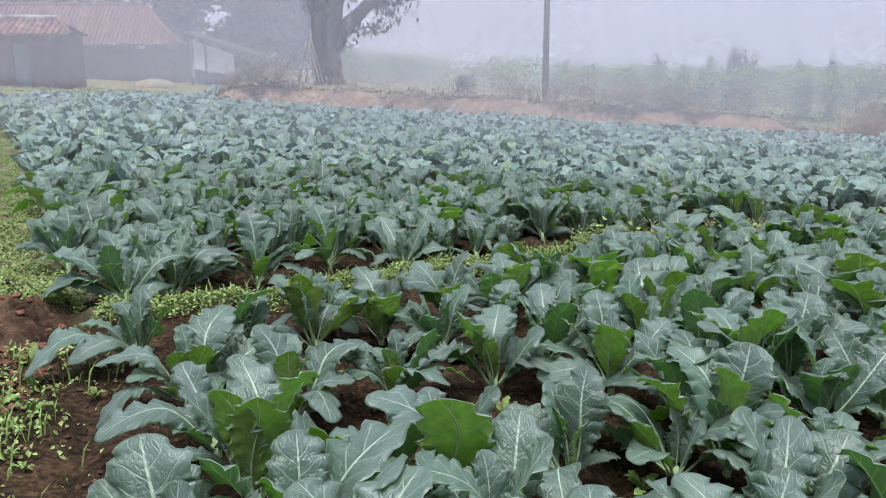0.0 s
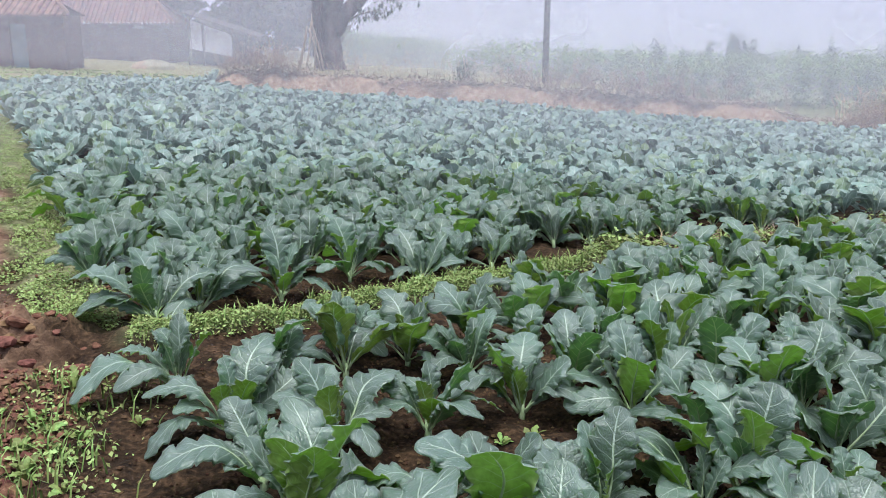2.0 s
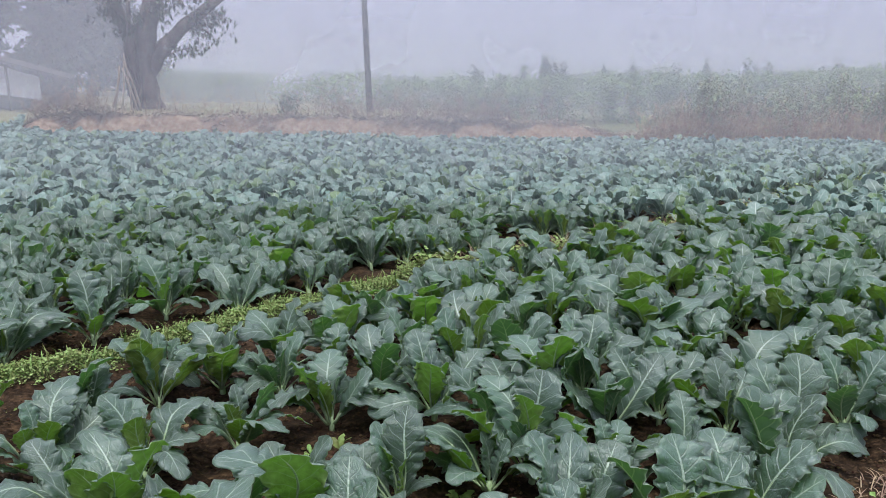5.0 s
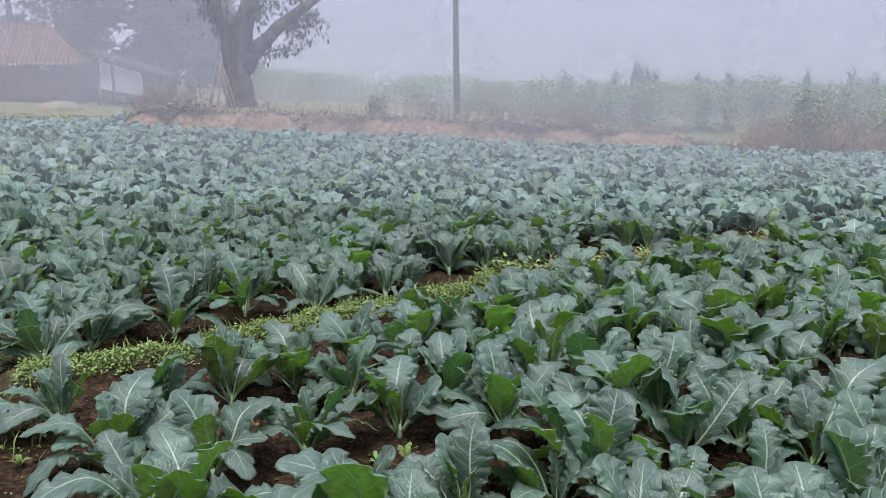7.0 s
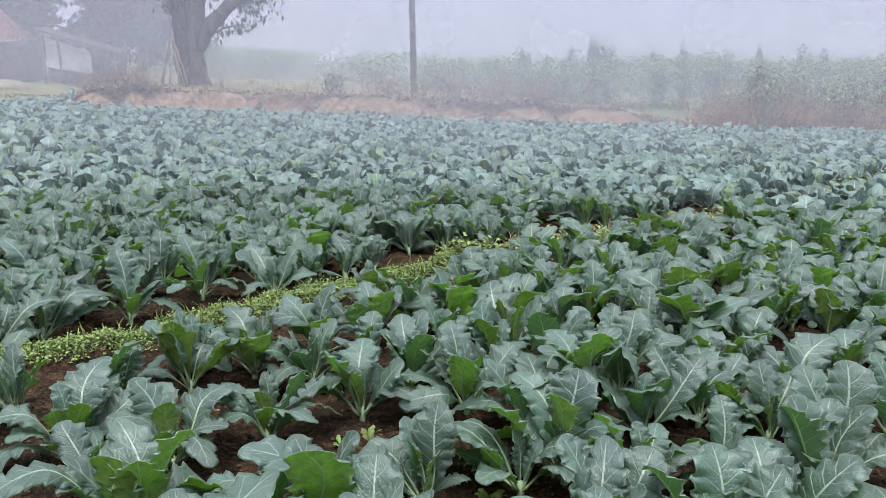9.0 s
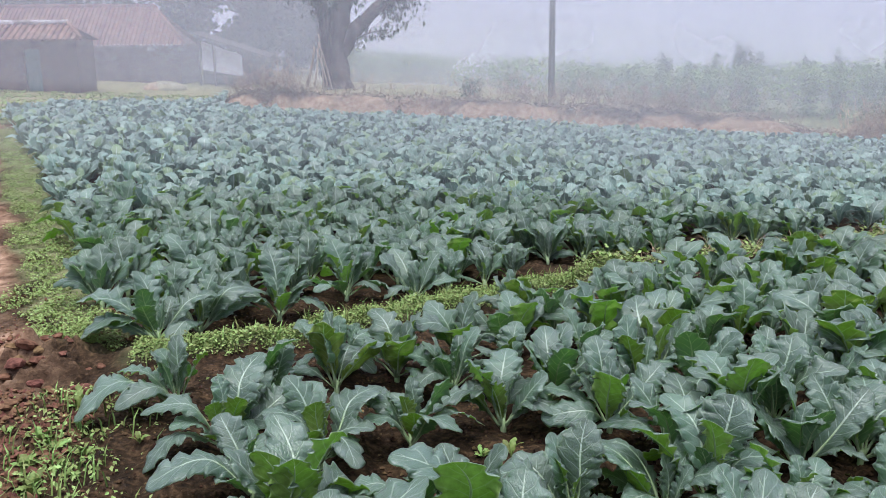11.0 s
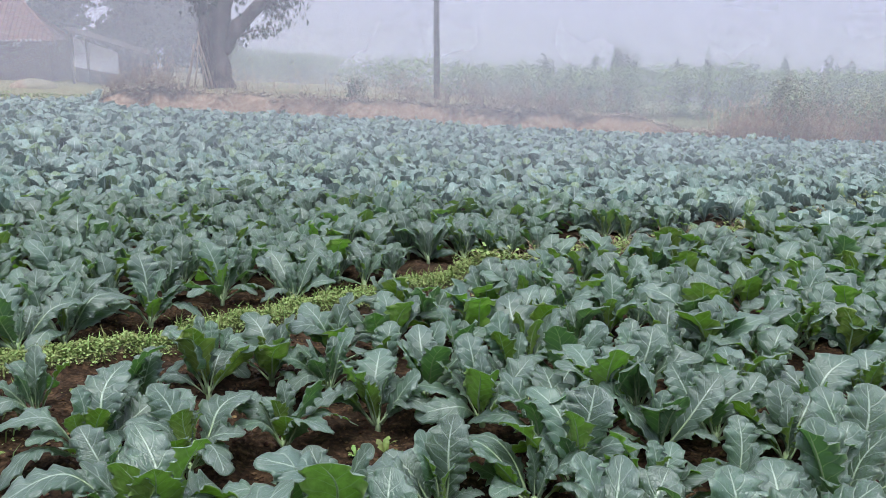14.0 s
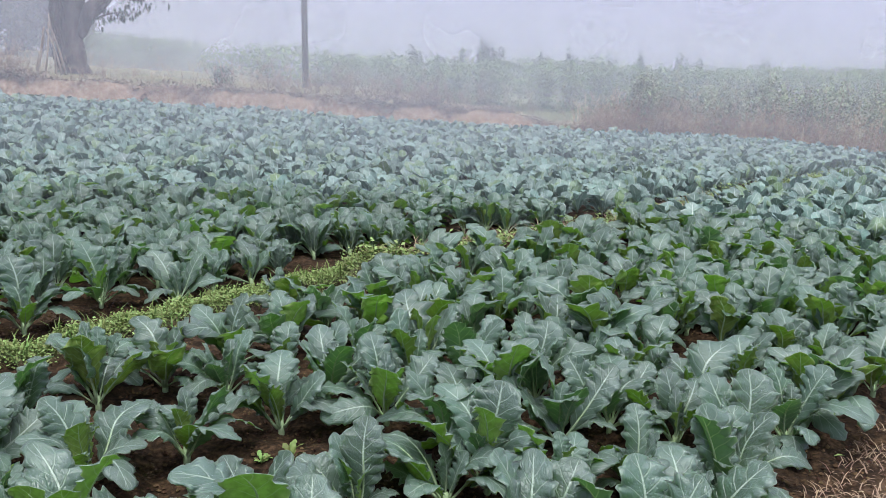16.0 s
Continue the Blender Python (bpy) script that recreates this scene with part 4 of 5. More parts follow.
# scrub at the right end of the field
for k, (x, y, w, h) in enumerate([(15.2, 20.9, 1.0, 1.3), (16.2, 20.6, 1.3, 2.15), (17.2, 20.9, 1.3, 2.1), (18.4, 20.8, 1.5, 1.95), (19.7, 20.6, 1.4, 1.75), (21.3, 20.3, 1.3, 2.55), (21.9, 19.6, 1.6, 2.0), (22.5, 18.8, 1.6, 2.1), (23.3, 17.4, 1.7, 2.2), (24.1, 15.6, 1.7, 2.1), (25, 13.6, 1.8, 2.1), (23.9, 20.5, 1.9, 2.3), (25.3, 18.6, 1.9, 2.4), (26.6, 16, 1.9, 2.4), (18.9, 22.3, 1.8, 2.2), (21.5, 22.4, 1.8, 2.2)]):
    bush("scrub_bush", x, y, w, w, h * (0.92 + 0.03 * (k * 7 % 5)), 2600, 0.062, SCRUB_LEAF, "tangled green scrub bush with dry stems below", 80 + k, 0.2, 10)


def dry_weeds(name, spots, h, seed, label, mat=STRAW):
    r = np.random.RandomState(seed)
    p = Pile()
    for x, y in spots:
        z = float(land(x, y)) - 0.03
        hh = h * (0.25 + 0.9 * r.beta(1.3, 2.2))
        e = np.array([x + r.normal(0, 0.3) * hh, y + r.normal(0, 0.3) * hh, z + hh])
        pts = bent((x, y, z), e, (r.normal(0, 0.05), 0, 0), 5)
        p.add(*tube(pts, np.linspace(0.008, 0.003, 5), 3, False))
        for q in range(5):
            s = pts[r.randint(1, 5)]
            p.add(*tube([s, s + [r.normal(0, 0.13), r.normal(0, 0.1), r.uniform(0.03, 0.22)]], [0.006, 0.003], 3, False))
    tagged(new(name, p.mesh(name, [mat], False)), label, "weeds", kind="stuff")


r = np.random.RandomState(61)
spots = [(x, float(along(BANK, x)) + 0.45 + abs(r.normal(0, 0.5))) for x in np.concatenate([r.normal(8.8, 1.2, 200), r.uniform(-2.5, 13, 170), r.normal(6.2, 0.5, 60), r.normal(-1.4, 0.6, 120)])]


def brush():
    """A low tangle of brown and olive twigs and leaves along the top of the bank."""
    r = np.random.RandomState(64)
    x = np.concatenate([r.uniform(-2.8, 14.5, 3800), r.normal(-1.3, 0.7, 1500), r.normal(8.6, 1.3, 1800), r.normal(14.3, 0.8, 2200), r.normal(4.45, 0.22, 160), r.normal(3.9, 0.25, 200)])
    y = along(BANK, x) + 0.25 + np.abs(r.normal(0, 0.35, len(x))) - 0.16 * np.clip(waves(x, x * 0, 1.9, 67) - 0.25, 0, 1)
    top = 0.13 + 0.07 * waves(x, x * 0, 1.3, 65) + 0.06 * waves(x, x * 0, 0.4, 66) + 0.10 * np.exp(-((x - 8.6) / 1.4) ** 2) + 0.08 * np.exp(-((x - 4.45) / 0.25) ** 2) + 0.12 * np.exp(-((x + 1.3) / 0.8) ** 2) + 0.5 * np.exp(-((x - 14.6) / 0.9) ** 2)
    z = land(x, y) + np.maximum(top, 0.05) * r.beta(1.1, 1.6, len(x)) - 0.02
    v, f = leaf_cards(r, np.stack([x, y, z], 1), 0.045, 2.4, 0.0)
    tagged(new("dry_brush", build("dry_brush", v, f, [BRUSH], smooth=False)), "low tangled brown brush on top of the earth bank", "weeds", kind="stuff")


brush()
bush("shrub", 4.42, 24.0, 0.6, 0.4, 0.85, 330, 0.055, YOUNG_LEAF, "thin half-bare shrub on top of the earth bank", 77, 0.3, 9)
dry_weeds("dry_weeds", spots, 0.9, 62, "brown leafless weed stems along the earth bank")
t = r.uniform(0, 1, 1700)
spots = [(np.interp(a, [0, 0.3, 0.55, 0.75, 1], [14.2, 17, 20.3, 22.0, 24.5]) + r.normal(0, 0.3), np.interp(a, [0, 0.3, 0.55, 0.75, 1], [20, 19.9, 19.3, 17.3, 12.5]) + abs(r.normal(0, 0.35)) - 0.2) for a in t]
dry_weeds("dry_undergrowth", spots, 1.35, 63, "brown dry undergrowth at the foot of the scrub", DRY_STALK)


# ---- the farmhouse and sheds behind the field ----
def tiled_roof(parent, x0, x1, ye, yr, ze, zr, pitch=0.21, hip=0.0, edge=LIME):
    """One slope of half-round tiles from the eave (ye, ze) up to the ridge (yr, zr), and its pale edge."""
    xr = x1 - hip
    p = Pile()
    p.add([(x0, ye, ze), (x1, ye, ze), (xr, yr, zr), (x0, yr, zr), (x0, ye, ze - 0.06), (x1, ye, ze - 0.06), (xr, yr, zr - 0.06), (x0, yr, zr - 0.06)],
          [(0, 1, 2, 3), (7, 6, 5, 4), (0, 4, 5, 1), (1, 5, 6, 2), (2, 6, 7, 3), (3, 7, 4, 0)])
    part("roof", p.mesh("roof", [TILE], False), parent)
    n = int((x1 - x0) / pitch)
    for i in range(n + 1):
        x = x0 + (x1 - x0) * i / n
        k = 1.0 if x <= xr else max(0.06, (x1 - x) / hip)
        b = (x, ye + (yr - ye) * k, ze + (zr - ze) * k + 0.02)
        a = (x, ye - 0.05, ze - 0.01)
        m = 8
        g = np.linspace(0, 1, 2 * m)[:, None]
        pts = np.array(a) + (np.array(b) - np.array(a)) * g
        part("tile_row", build("tile_row", *tube(pts, 0.05 + 0.012 * (np.arange(2 * m) % 2), 6), [TILE]), parent)
    if hip:
        part("verge", build("verge", *tube([(x1 + 0.02, ye - 0.03, ze + 0.03), (xr, yr, zr + 0.06)], 0.08, 7), [TILE]), parent, "pale mortared verge")
    ends = Pile()
    for i in range(n + 1):
        x = x0 + (x1 - x0) * i / n
        ends.add(*tube([(x, ye - 0.1, ze - 0.04), (x, ye - 0.03, ze)], 0.055, 6))
    part("tile_ends", ends.mesh("tile_ends", [edge]), parent, "lime-washed tile ends along the eave")


def house():
    top = new("farmhouse")
    z = 0.35
    top.matrix_world = pose(-6.4, 45.0, z, 0, 0, -3)
    tagged(top, "low old farmhouse with a red tiled roof and dark mud-brick walls", "house")
    w = Pile()
    w.add(*box(-12, 0, -0.6, -0.35, 0.3, 2.05)).add(*box(-0.65, 0.3, -0.6, -0.35, 5, 2.05)).add(*box(-12, 4.7, -0.6, -0.35, 5, 2.05))
    w.add([(-0.65, 0, 2.05), (-0.35, 0, 2.05), (-0.35, 5, 2.05), (-0.65, 5, 2.05), (-2.2, 2.5, 3.85), (-2.1, 2.5, 3.85)], [(0, 1, 5, 4), (2, 3, 4, 5), (1, 2, 5), (3, 0, 4)])
    part("wall", w.mesh("wall", [MUD_WALL], False), top)
    tiled_roof(top, -12.3, 0.0, -0.45, 2.5, 2.0, 4.0, hip=2.0)
    b = Pile().add([(-12.3, 5.4, 2.0), (0, 5.4, 2.0), (-2.0, 2.5, 4.0), (-12.3, 2.5, 4.0)], [(0, 3, 2, 1), (0, 1, 2, 3)])
    part("back_roof", b.mesh("back_roof", [TILE], False), top)
    part("ridge_cap", build("ridge_cap", *tube([(-12.3, 2.5, 4.06), (-6, 2.5, 4.05), (-2.0, 2.5, 4.04)], 0.1, 8), [TILE]), top)
    part("bracket", build("bracket", *box(-1.9, -0.3, 1.72, -1.6, 0.0, 1.92), [LIME], smooth=False), top, "white plaster bracket")
    part("bracket", build("bracket", *box(-0.35, -0.35, 1.75, -0.05, -0.05, 1.9), [LIME], smooth=False), top, "white plaster bracket")
    return top


house()


def wing():
    top = new("farm_wing")
    z = 0.4
    top.matrix_world = pose(-8.5, 33.0, z, 0, 0, 2)
    tagged(top, "low front wing of the farm with a worn pale tiled roof", "house")
    w = Pile()
    w.add(*box(-7, 0, -0.6, -2.0, 0.3, 2.05)).add(*box(-1.45, 0, -0.6, -0.15, 0.3, 2.05)).add(*box(-2.0, 0, 1.7, -1.45, 0.3, 2.05)).add(*box(-0.45, 0.3, -0.6, -0.15, 2.6, 2.05)).add(*box(-7, 2.6, -0.6, -0.15, 2.9, 2.05))
    part("wall", w.mesh("wall", [MUD_WALL], False), top)
    tiled_roof(top, -7.2, 0.1, -0.3, 1.3, 2.05, 2.62, hip=0.75, edge=TILE)
    b = Pile().add([(-7.2, 3.0, 2.05), (0.1, 3.0, 2.05), (-0.65, 1.3, 2.62), (-7.2, 1.3, 2.62)], [(0, 3, 2, 1), (0, 1, 2, 3)])
    part("back_roof", b.mesh("back_roof", [TILE], False), top)
    part("ridge_cap", build("ridge_cap", *tube([(-7.2, 1.3, 2.68), (-3, 1.3, 2.66), (-0.65, 1.3, 2.67)], 0.11, 8), [LIME]), top, "lime-washed ridge")
    d = part("door", build("door", *box(-1.98, 0.1, -0.3, -1.47, 0.16, 1.7), [TEAL], smooth=False), top, "faded teal door")
    return top


wing()


def shed():
    top = new("shed")
    top.matrix_world = pose(-5.55, 44.0, 0.3)
    tagged(top, "open timber shed with a white plastic sheet hung across it", "shed")
    for x, h in ((-0.1, 2.38), (0.6, 2.12), (3.0, 1.35)):
        part("post", build("post", *tube([(x, -0.2, -0.4), (x, -0.2, h)], 0.06, 8), [DARK_WOOD]), top)
    part("roof", build("roof", *box(-0.4, -0.4, 0, 3.5, 3, 0.1), [DARK_WOOD], smooth=False), top).matrix_local = pose(0, 0, 2.38, 3, 18, 0)
    part("back_wall", build("back_wall", *box(-0.3, 2.3, -0.4, 2.9, 2.45, 1.25), [DARK_WOOD], smooth=False), top)
    u, v = np.meshgrid(np.linspace(0, 1, 24), np.linspace(0, 1, 14))
    X = 0.0 + 1.95 * u
    Z = 2.2 - 0.72 * u - v * (1.4 - 0.35 * u)
    Y = -0.1 + 0.05 * np.sin(9 * u + 2 * v) + 0.1 * np.sin(3.1 * v)
    f = [(j * 24 + i, j * 24 + i + 1, (j + 1) * 24 + i + 1, (j + 1) * 24 + i) for j in range(13) for i in range(23)]
    part("sheet", build("sheet", np.stack([X.ravel(), Y.ravel(), Z.ravel()], 1), f, [SHEET]), top, "sagging white plastic sheet")


shed()


def heap():
    r = np.random.RandomState(4)
    u, v = np.meshgrid(np.linspace(0, 2 * np.pi, 25)[:-1], np.linspace(0, 1, 8))
    R = np.cos(v * np.pi / 2) * (1 + 0.12 * np.sin(3 * u + 1) + 0.08 * np.sin(7 * u))
    V = np.stack([(0.85 * R * np.cos(u)).ravel(), (0.8 * R * np.sin(u)).ravel(), (0.38 * np.sin(v * np.pi / 2) * (1 + 0.1 * np.sin(5 * u))).ravel() - 0.05], 1)
    f = [(j * 24 + i, j * 24 + (i + 1) % 24, (j + 1) * 24 + (i + 1) % 24, (j + 1) * 24 + i) for j in range(7) for i in range(24)]
    top = new("heap", build("heap", V, f, [STRAW]))
    x, y = -6.6, 38.0
    top.matrix_world = pose(x, y, float(land(x, y)))
    tagged(top, "heap of straw partly covered by a yellow sheet", "heap")
    W = V * [1.03, 1.03, 1.04] + [0.02, -0.02, 0.01]
    ff = [p for p in f if all(V[i, 0] > -0.2 and V[i, 1] < 0.3 for i in p)]
    part("cover", build("cover", W, ff, [YELLOW]), top, "crumpled pale yellow sheet")


heap()


# ---- tall dark trees behind the farm ----
def shade_tree(x, y, h, w, seed):
    r = np.random.RandomState(seed)
    z = float(land(x, y))
    top = new("shade_tree")
    top.matrix_world = pose(x, y, z)
    tagged(top, "tall dark leafy tree looming behind the farm in fog", "tree", "trees behind the farm")
    p, cen = Pile(), []
    trunk = bent((0, 0, -0.3), (r.normal(0, 0.5), 0, h * 0.8), (0.3, 0, 0), 9)
    p.add(*tube(trunk, np.linspace(0.32, 0.06, 9), 8))
    for k in range(16):
        a = trunk[r.randint(2, 9)]
        e = a + np.array([r.normal(0, 0.45) * w, r.normal(0, 0.35) * w, r.uniform(-0.05, 0.25) * h])
        pts = bent(a, e, (0, 0, 0.3), 7)
        p.add(*tube(pts, np.linspace(0.1, 0.02, 7), 5))
        for q in range(5):
            c = pts[r.randint(2, 7)] + r.normal(0, 0.12 * w, 3)
            cen.append(c + r.normal(0, 0.30, (55, 3)) * [1.3, 1.3, 0.8])
    part("trunk", p.mesh("trunk", [BARK]), top)
    c = np.concatenate(cen)
    c[:, 2] = np.maximum(c[:, 2], 0.4)
    v, f = leaf_cards(r, c, 0.26, 1.7, 0.3)
    part("crown", build("crown", v, f, [DARK_LEAF], smooth=False), top, "crown of many small dark leaves")


for k, a in enumerate([(-16, 54, 11, 4.5), (-11.5, 53, 10, 4.2), (-7.5, 53, 9, 4), (-4.2, 51, 8.5, 3.6), (-1.6, 50, 7, 3.2), (-21, 52, 11, 4.5), (-3.0, 56, 9, 3.6), (-9, 57, 11, 4.5), (0.4, 52, 5.0, 2.4)]):
    shade_tree(*a, 200 + k)


# ---- low weeds ----
def weeds():
    r = np.random.RandomState(71)
    c = []
    # on the ridge between the beds
    x = r.uniform(-1.15, 2.6, 30000)
    d = np.clip(r.normal(0, 0.07, len(x)), -0.16, 0.15)
    keep = r.rand(len(x)) < np.interp(x, [-1.2, -0.9, 1, 1.9, 2.6], [0.3, 1, 1, 0.6, 0.15])
    x, d = x[keep], d[keep]
    c.append(np.stack([x, along(STRIP, x) + d, np.zeros(len(x))], 1))
    x = r.uniform(1.6, 17, 16000)
    keep = waves(x, x * 0, 1.1, 72) > -0.7
    x = x[keep]
    c.append(np.stack([x, along(STRIP, x) - 0.12 + r.normal(0, 0.2, len(x)), np.zeros(len(x))], 1))
    # the verge of the path
    y = 4.45 + 18 * r.beta(0.8, 2.4, 27000)
    x = field_left(y) + 0.18 + 0.12 * waves(y, y * 0, 1.1, 77) - r.beta(1.3, 1.3, len(y)) * np.interp(y, [4.5, 5, 8, 20], [0.55, 0.62, 0.55, 0.7])
    k = waves(x, y, 0.5, 75) > -0.5
    c.append(np.stack([x, y, np.zeros(len(x))], 1)[k])
    # the corner by the clods
    x, y = r.normal(-1.2, 0.2, 1800), r.uniform(2.0, 4.0, 1800)
    k = waves(x, y, 0.4, 73) > 0.05
    c.append(np.stack([x, y, np.zeros(len(x))], 1)[k])
    # scattered in the beds
    x, y = r.uniform(-0.8, 4, 500), r.uniform(1.6, 4.2, 500)
    k = waves(x, y, 0.6, 74) > 0.55
    c.append(np.stack([x, y, np.zeros(len(x))], 1)[k])
    # rough grass behind the field
    x, y = r.uniform(-14, -1.5, 9000), r.uniform(21, 34, 9000)
    k = (y > along(FAR_LEFT, x) + 0.3) & (waves(x, y, 2.0, 78) > -0.3)
    c.append(np.stack([x, y, np.zeros(len(x))], 1)[k])
    c = np.concatenate(c)
    c[:, 2] = land(c[:, 0], c[:, 1]) + np.abs(r.normal(0, 0.022, len(c))) * np.where((c[:, 0] > 2) & (c[:, 1] > 5), 2.2 + 2.0 * waves(c[:, 0], c[:, 1], 0.8, 76), 1.0) + 0.008
    v, f = leaf_cards(r, c, np.where(c[:, 1] > 20, 0.06, np.where(c[:, 0] > 2.2, 0.028, np.where((c[:, 0] < -0.9) & (c[:, 1] < 4.1), 0.017, 0.0135))), 1.5, -0.1)
    tagged(new("low_weeds", build("low_weeds", v, f, [WEED], smooth=False)), "mat of small bright green weeds on the ridge and verge", "weeds", kind="stuff")
    # grass blades
    p = Pile()
    spots = [(r.uniform(-1.1, 2.0), None) for k in range(260)] + [(r.normal(-1.2, 0.19), r.uniform(1.9, 3.9)) for k in range(260)]
    for x, y in spots:
        if y is None:
            y = float(along(STRIP, x)) + r.normal(0, 0.13)
        z = float(land(x, y)) - 0.005
        h = r.uniform(0.05, 0.14)
        a = r.uniform(0, 6.28)
        dx, dy = math.cos(a) * h * 0.5, math.sin(a) * h * 0.5
        wx, wy = -math.sin(a) * 0.004, math.cos(a) * 0.004
        p.add([(x - wx, y - wy, z), (x + wx, y + wy, z), (x + dx * 0.4 + wx, y + dy * 0.4 + wy, z + h * 0.7), (x + dx * 0.4 - wx, y + dy * 0.4 - wy, z + h * 0.7), (x + dx * 1.2, y + dy * 1.2, z + h)],
              [(0, 1, 2, 3), (3, 2, 4)])
    tagged(new("grass", p.mesh("grass", [GRASS], False)), "thin tufts of grass along the edges of the beds", "grass", kind="stuff")
    # short dry grass on the bare margin and along the ridge
    p = Pile()
    for k in range(2600):
        if k < 1700:
            x = r.uniform(2.3, 5.6)
            y = 0.75 + 0.41 * x - abs(r.normal(0, 0.45))
            h = r.uniform(0.02, 0.07)
        else:
            x = r.uniform(2.2, 9)
            y = float(along(STRIP, x)) + r.normal(0, 0.13)
            h = r.uniform(0.06, 0.2)
        z = float(land(x, y)) - 0.005
        a = r.uniform(0, 6.28)
        dx, dy = math.cos(a) * h, math.sin(a) * h
        wx, wy = -math.sin(a) * 0.0025, math.cos(a) * 0.0025
        p.add([(x - wx, y - wy, z), (x + wx, y + wy, z), (x + dx * 0.6 + wx, y + dy * 0.6 + wy, z + h * 0.6), (x + dx * 0.6 - wx, y + dy * 0.6 - wy, z + h * 0.6), (x + dx * 1.4, y + dy * 1.4, z + h * 0.7)],
              [(0, 1, 2, 3), (3, 2, 4)])
    tagged(new("dry_grass", p.mesh("dry_grass", [STRAW], False)), "short withered straw-coloured grass on bare soil", "grass", kind="stuff")


weeds()


def clods():
    """Crumbs and lumps of earth on the bare ground."""
    r = np.random.RandomState(91)
    x = np.concatenate([r.uniform(-2.4, 4.6, 9000), r.uniform(-2.4, -1.2, 5000)])
    y = np.concatenate([r.uniform(1.3, 5.6, 9000), r.uniform(2.4, 4.7, 5000)])
    bare = np.abs(y - along(STRIP, x)) > 0.3
    x, y = x[bare], y[bare]
    s = 0.006 + 0.018 * r.beta(1.0, 4.0, len(x)) + np.where((x < -1.2) & (y < 4.7), 0.02 * r.beta(1, 3, len(x)), 0)
    ico = np.array([(0, 0, 1), (0.9, 0, 0.25), (0.28, 0.85, 0.3), (-0.75, 0.5, 0.2), (-0.7, -0.55, 0.3), (0.3, -0.85, 0.2), (0, 0, -0.6)])
    faces = [(0, 1, 2), (0, 2, 3), (0, 3, 4), (0, 4, 5), (0, 5, 1), (6, 2, 1), (6, 3, 2), (6, 4, 3), (6, 5, 4), (6, 1, 5)]
    V = ico[None] * s[:, None, None] * r.uniform(0.6, 1.3, (len(x), 7, 3))
    a = r.uniform(0, 6.28, len(x))
    R = np.stack([np.stack([np.cos(a), -np.sin(a), 0 * a], 1), np.stack([np.sin(a), np.cos(a), 0 * a], 1), np.stack([0 * a, 0 * a, 1 + 0 * a], 1)], 1)
    V = np.einsum("nij,nkj->nki", R, V) + np.stack([x, y, land(x, y) + s * 0.2], 1)[:, None]
    F = (np.array(faces)[None] + 7 * np.arange(len(x))[:, None, None]).reshape(-1, 3)
    tagged(new("soil_crumbs", build("soil_crumbs", V.reshape(-1, 3), F, [CLOD, CLOD_DRY], np.repeat((x < -1.1).astype(int), 10), smooth=False)), "loose crumbs and lumps of damp red-brown earth", "soil", kind="stuff")


clods()


def earth_lump(x, y, s, seed):
    r = np.random.RandomState(seed)
    bm = bmesh.new()
    bmesh.ops.create_icosphere(bm, subdivisions=2, radius=s)
    cuts = [(Vector(r.normal(0, 1, 3)).normalized(), s * r.uniform(0.5, 0.85)) for k in range(7)]
    for w in bm.verts:
        for nrm, far in cuts:
            over = w.co.dot(nrm) - far
            if over > 0:
                w.co -= nrm * over
        w.co += Vector(r.normal(0, 0.05 * s, 3))
        w.co.z *= 0.6
    me = bpy.data.meshes.new("earth_clod")
    bm.to_mesh(me)
    bm.free()
    me.materials.append(CLOD_DRY)
    ob = new("earth_clod", me)
    ob.matrix_world = pose(x, y, float(land(x, y)) + 0.05 * s, r.uniform(-20, 20), r.uniform(-20, 20), r.uniform(0, 360))
    tagged(ob, "lump of broken red-brown earth beside the path", "clod", "clods beside the path")


r = np.random.RandomState(95)
for k in range(46):
    if k < 26:
        x, y = r.normal(-1.62, 0.2), r.normal(4.3, 0.22)
    else:
        x, y = r.uniform(-2.1, -1.25), r.uniform(2.5, 4.0)
    earth_lump(x, y, r.uniform(0.02, 0.065), 300 + k)


def weed_rosette(x, y, s, seed):
    r = np.random.RandomState(seed)
    top = new("weed_plant")
    top.matrix_world = pose(x, y, float(land(x, y)))
    tagged(top, "small pale green weed with a rosette of leaves", "weed", "small weeds in the soil")
    for i in range(r.randint(6, 10)):
        az, el, ln = i * 2.4 + r.uniform(-0.3, 0.3), radians(r.uniform(20, 70)), s * r.uniform(0.7, 1.2)
        ob = part("leaf", WEED_LEAF[r.randint(len(WEED_LEAF))], top)
        ob.matrix_local = leaf_frame((math.cos(az) * math.cos(el) * ln, math.sin(az) * math.cos(el) * ln, math.sin(el) * ln), r.uniform(-0.4, 0.4), 0.75)


WEED_LEAF = []
for k in range(3):
    g = leaf_shape(700 + k, 10, 2, 0.1, 0.15, 1, 0.6, 0.15)
    WEED_LEAF.append(build("weed_leaf", g[0], g[1], [GRASS], None, g[3]))
r = np.random.RandomState(97)
for k in range(54):
    if k < 40:
        x, y = r.normal(-1.2, 0.2), r.uniform(2.1, 3.8)
    elif k < 58:
        x, y = r.uniform(0.2, 1.3), r.uniform(2.2, 3.0)
    else:
        x, y = r.uniform(2.8, 3.9), r.uniform(1.9, 2.4)
    weed_rosette(x, y, r.uniform(0.04, 0.085), 400 + k)


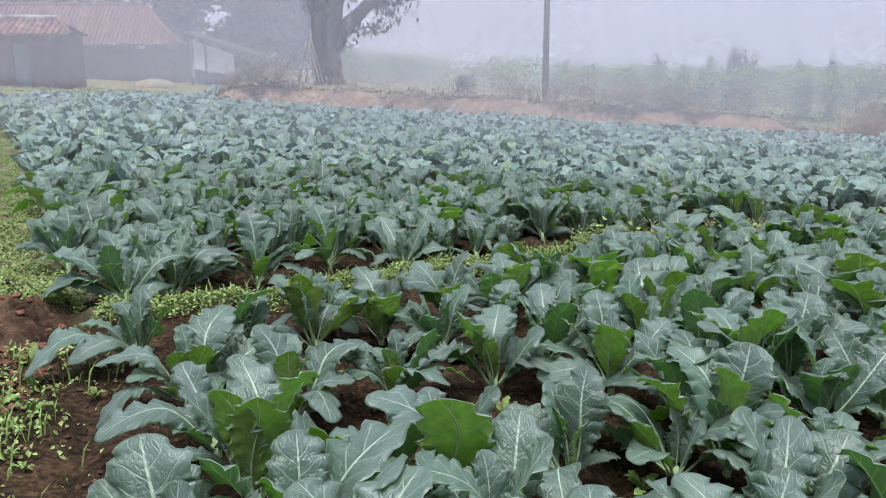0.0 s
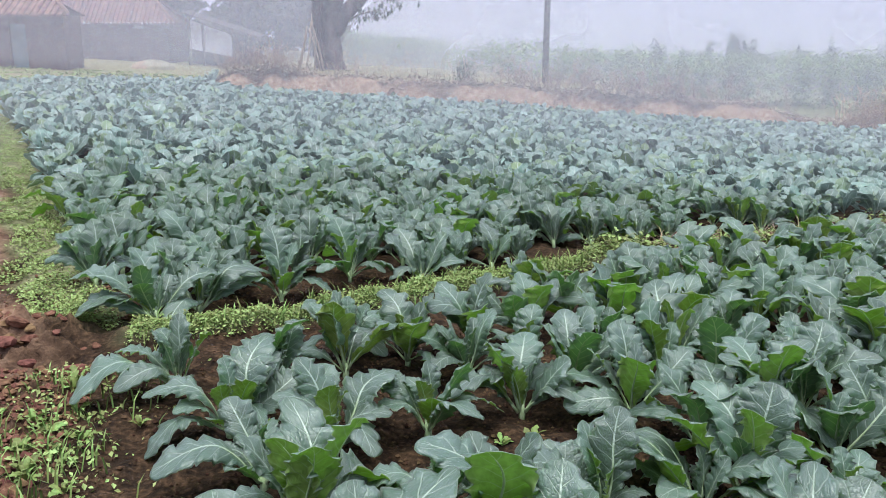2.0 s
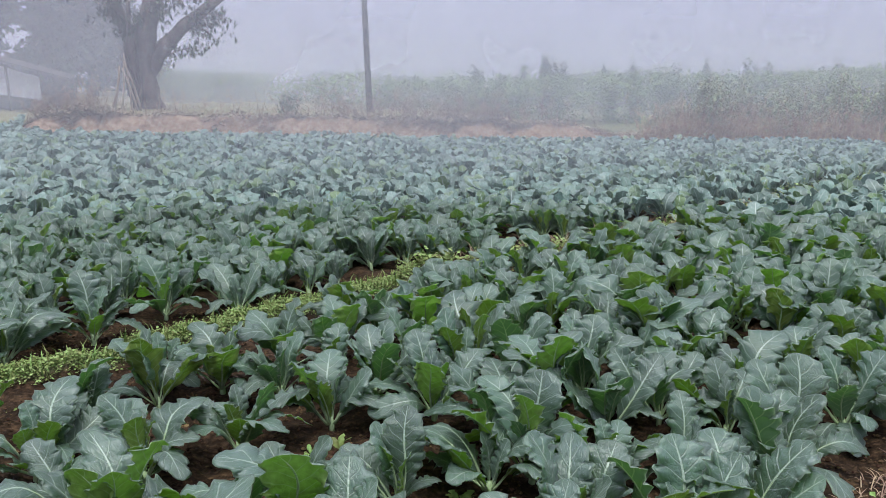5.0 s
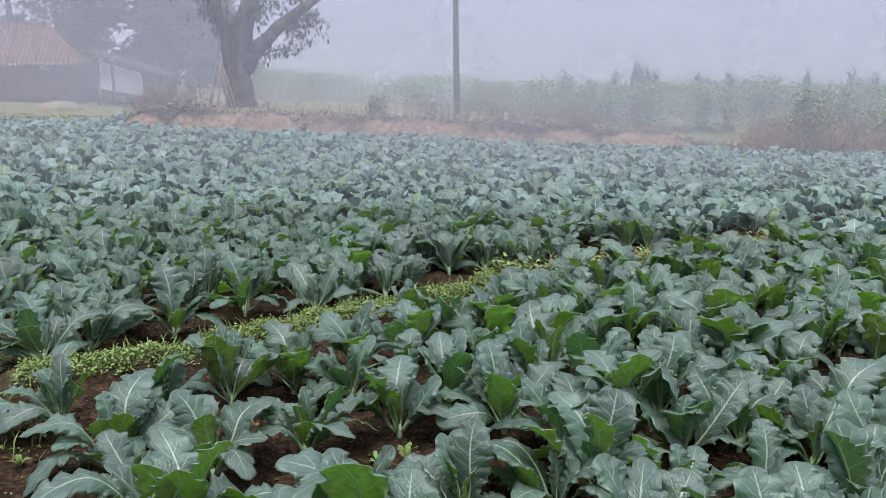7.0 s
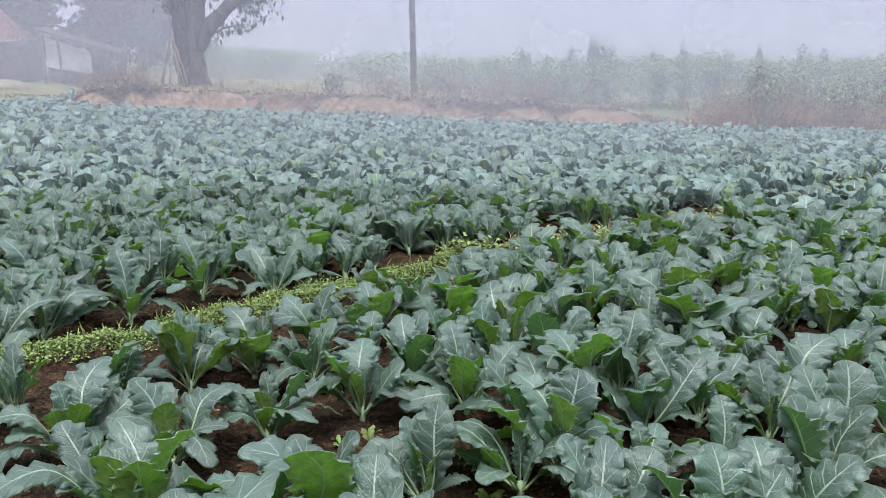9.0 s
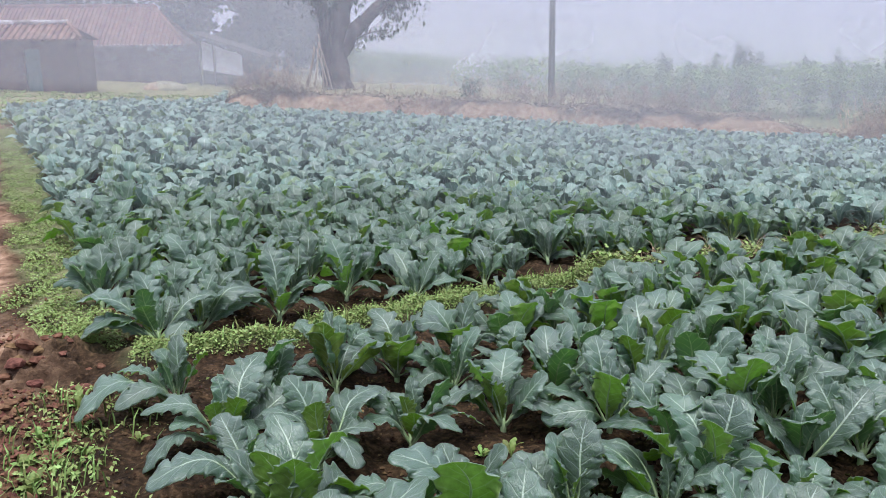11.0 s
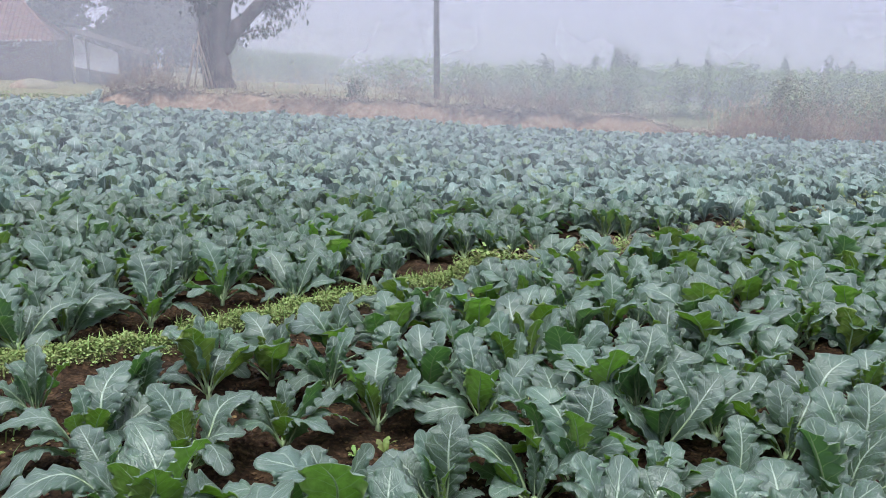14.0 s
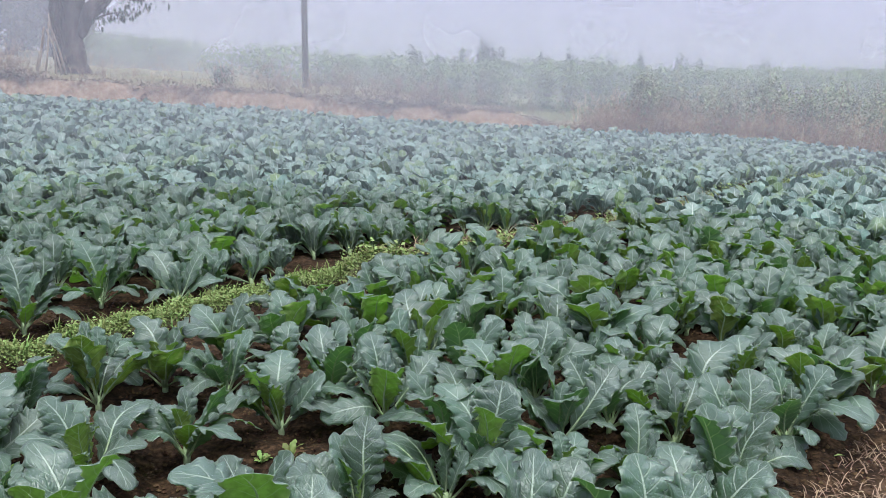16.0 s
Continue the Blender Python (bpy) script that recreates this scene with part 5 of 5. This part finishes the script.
# ---- the fog: thin drifting banks across the far field ----
def fog_material(density):
    m = bpy.data.materials.new("fog")
    m.use_nodes = True
    n, l = m.node_tree.nodes, m.node_tree.links
    n.clear()
    at = n.new("ShaderNodeAttribute")
    at.attribute_name = "thick"
    t = noise_tex(n, l, 0.22, 3)
    dens = math_node(n, l, "MULTIPLY", math_node(n, l, "MULTIPLY", at.outputs["Fac"], density), math_node(n, l, "MULTIPLY_ADD", t.outputs[0], 0.9, 0.55))
    dif, tra, mix, clear, out, half = (n.new(k) for k in ("ShaderNodeBsdfDiffuse", "ShaderNodeBsdfTranslucent", "ShaderNodeMixShader", "ShaderNodeBsdfTransparent", "ShaderNodeOutputMaterial", "ShaderNodeMixShader"))
    for s in (dif, tra):
        s.inputs["Color"].default_value = (0.91, 0.93, 1.0, 1)
    half.inputs[0].default_value = 0.5
    l.new(dif.outputs[0], half.inputs[1])
    l.new(tra.outputs[0], half.inputs[2])
    l.new(dens, mix.inputs[0])
    l.new(clear.outputs[0], mix.inputs[1])
    l.new(half.outputs[0], mix.inputs[2])
    l.new(mix.outputs[0], out.inputs["Surface"])
    return m


def fog_bank(y, density, seed, top=16, low=0.1):
    thin = 0.9 if y == 30.2 else 0.62
    xs = np.linspace(-100, 200, 260)
    hs = np.array([0, 0.15, 0.3, 0.5, 0.75, 1.0, 1.4, 2, 3, 4.5, 6.5, 9, 12, 16])
    X, Hh = np.meshgrid(xs, hs)
    Y = y + 0.5 * waves(X, Hh, 6, seed) + 0.00035 * (X - 2) ** 2
    Z = SLOPE * np.clip(X, -16, 26) + Hh
    f = [(j * 260 + i, j * 260 + i + 1, (j + 1) * 260 + i + 1, (j + 1) * 260 + i) for j in range(len(hs) - 1) for i in range(259)]
    me = build("fog_bank", np.stack([X.ravel(), Y.ravel(), Z.ravel()], 1), f, [fog_material(density)])
    a = me.attributes.new("thick", "FLOAT", "POINT")
    a.data.foreach_set("value", (step(low, low + 0.5, Hh) * (1 - step(top - 5, top, Hh)) * (thin + (1 - thin) * step(-5, 6, X))).astype(np.float32).ravel())
    tagged(new("fog_bank", me), "thin bank of pale morning fog drifting over the field", "fog", "fog banks", kind="stuff")


for bank in [(5.2, 0.03, 11, 16, 0.5), (6.4, 0.06, 12, 16, 0.5), (8.2, 0.09, 7, 16, 0.4), (10.4, 0.09, 9, 16, 0.3), (12.6, 0.06, 13), (15, 0.05, 1), (17.4, 0.06, 2), (20.2, 0.11, 3), (30.2, 0.22, 4), (37, 0.28, 5), (68, 0.9, 6, 8.5)]:
    fog_bank(*bank)
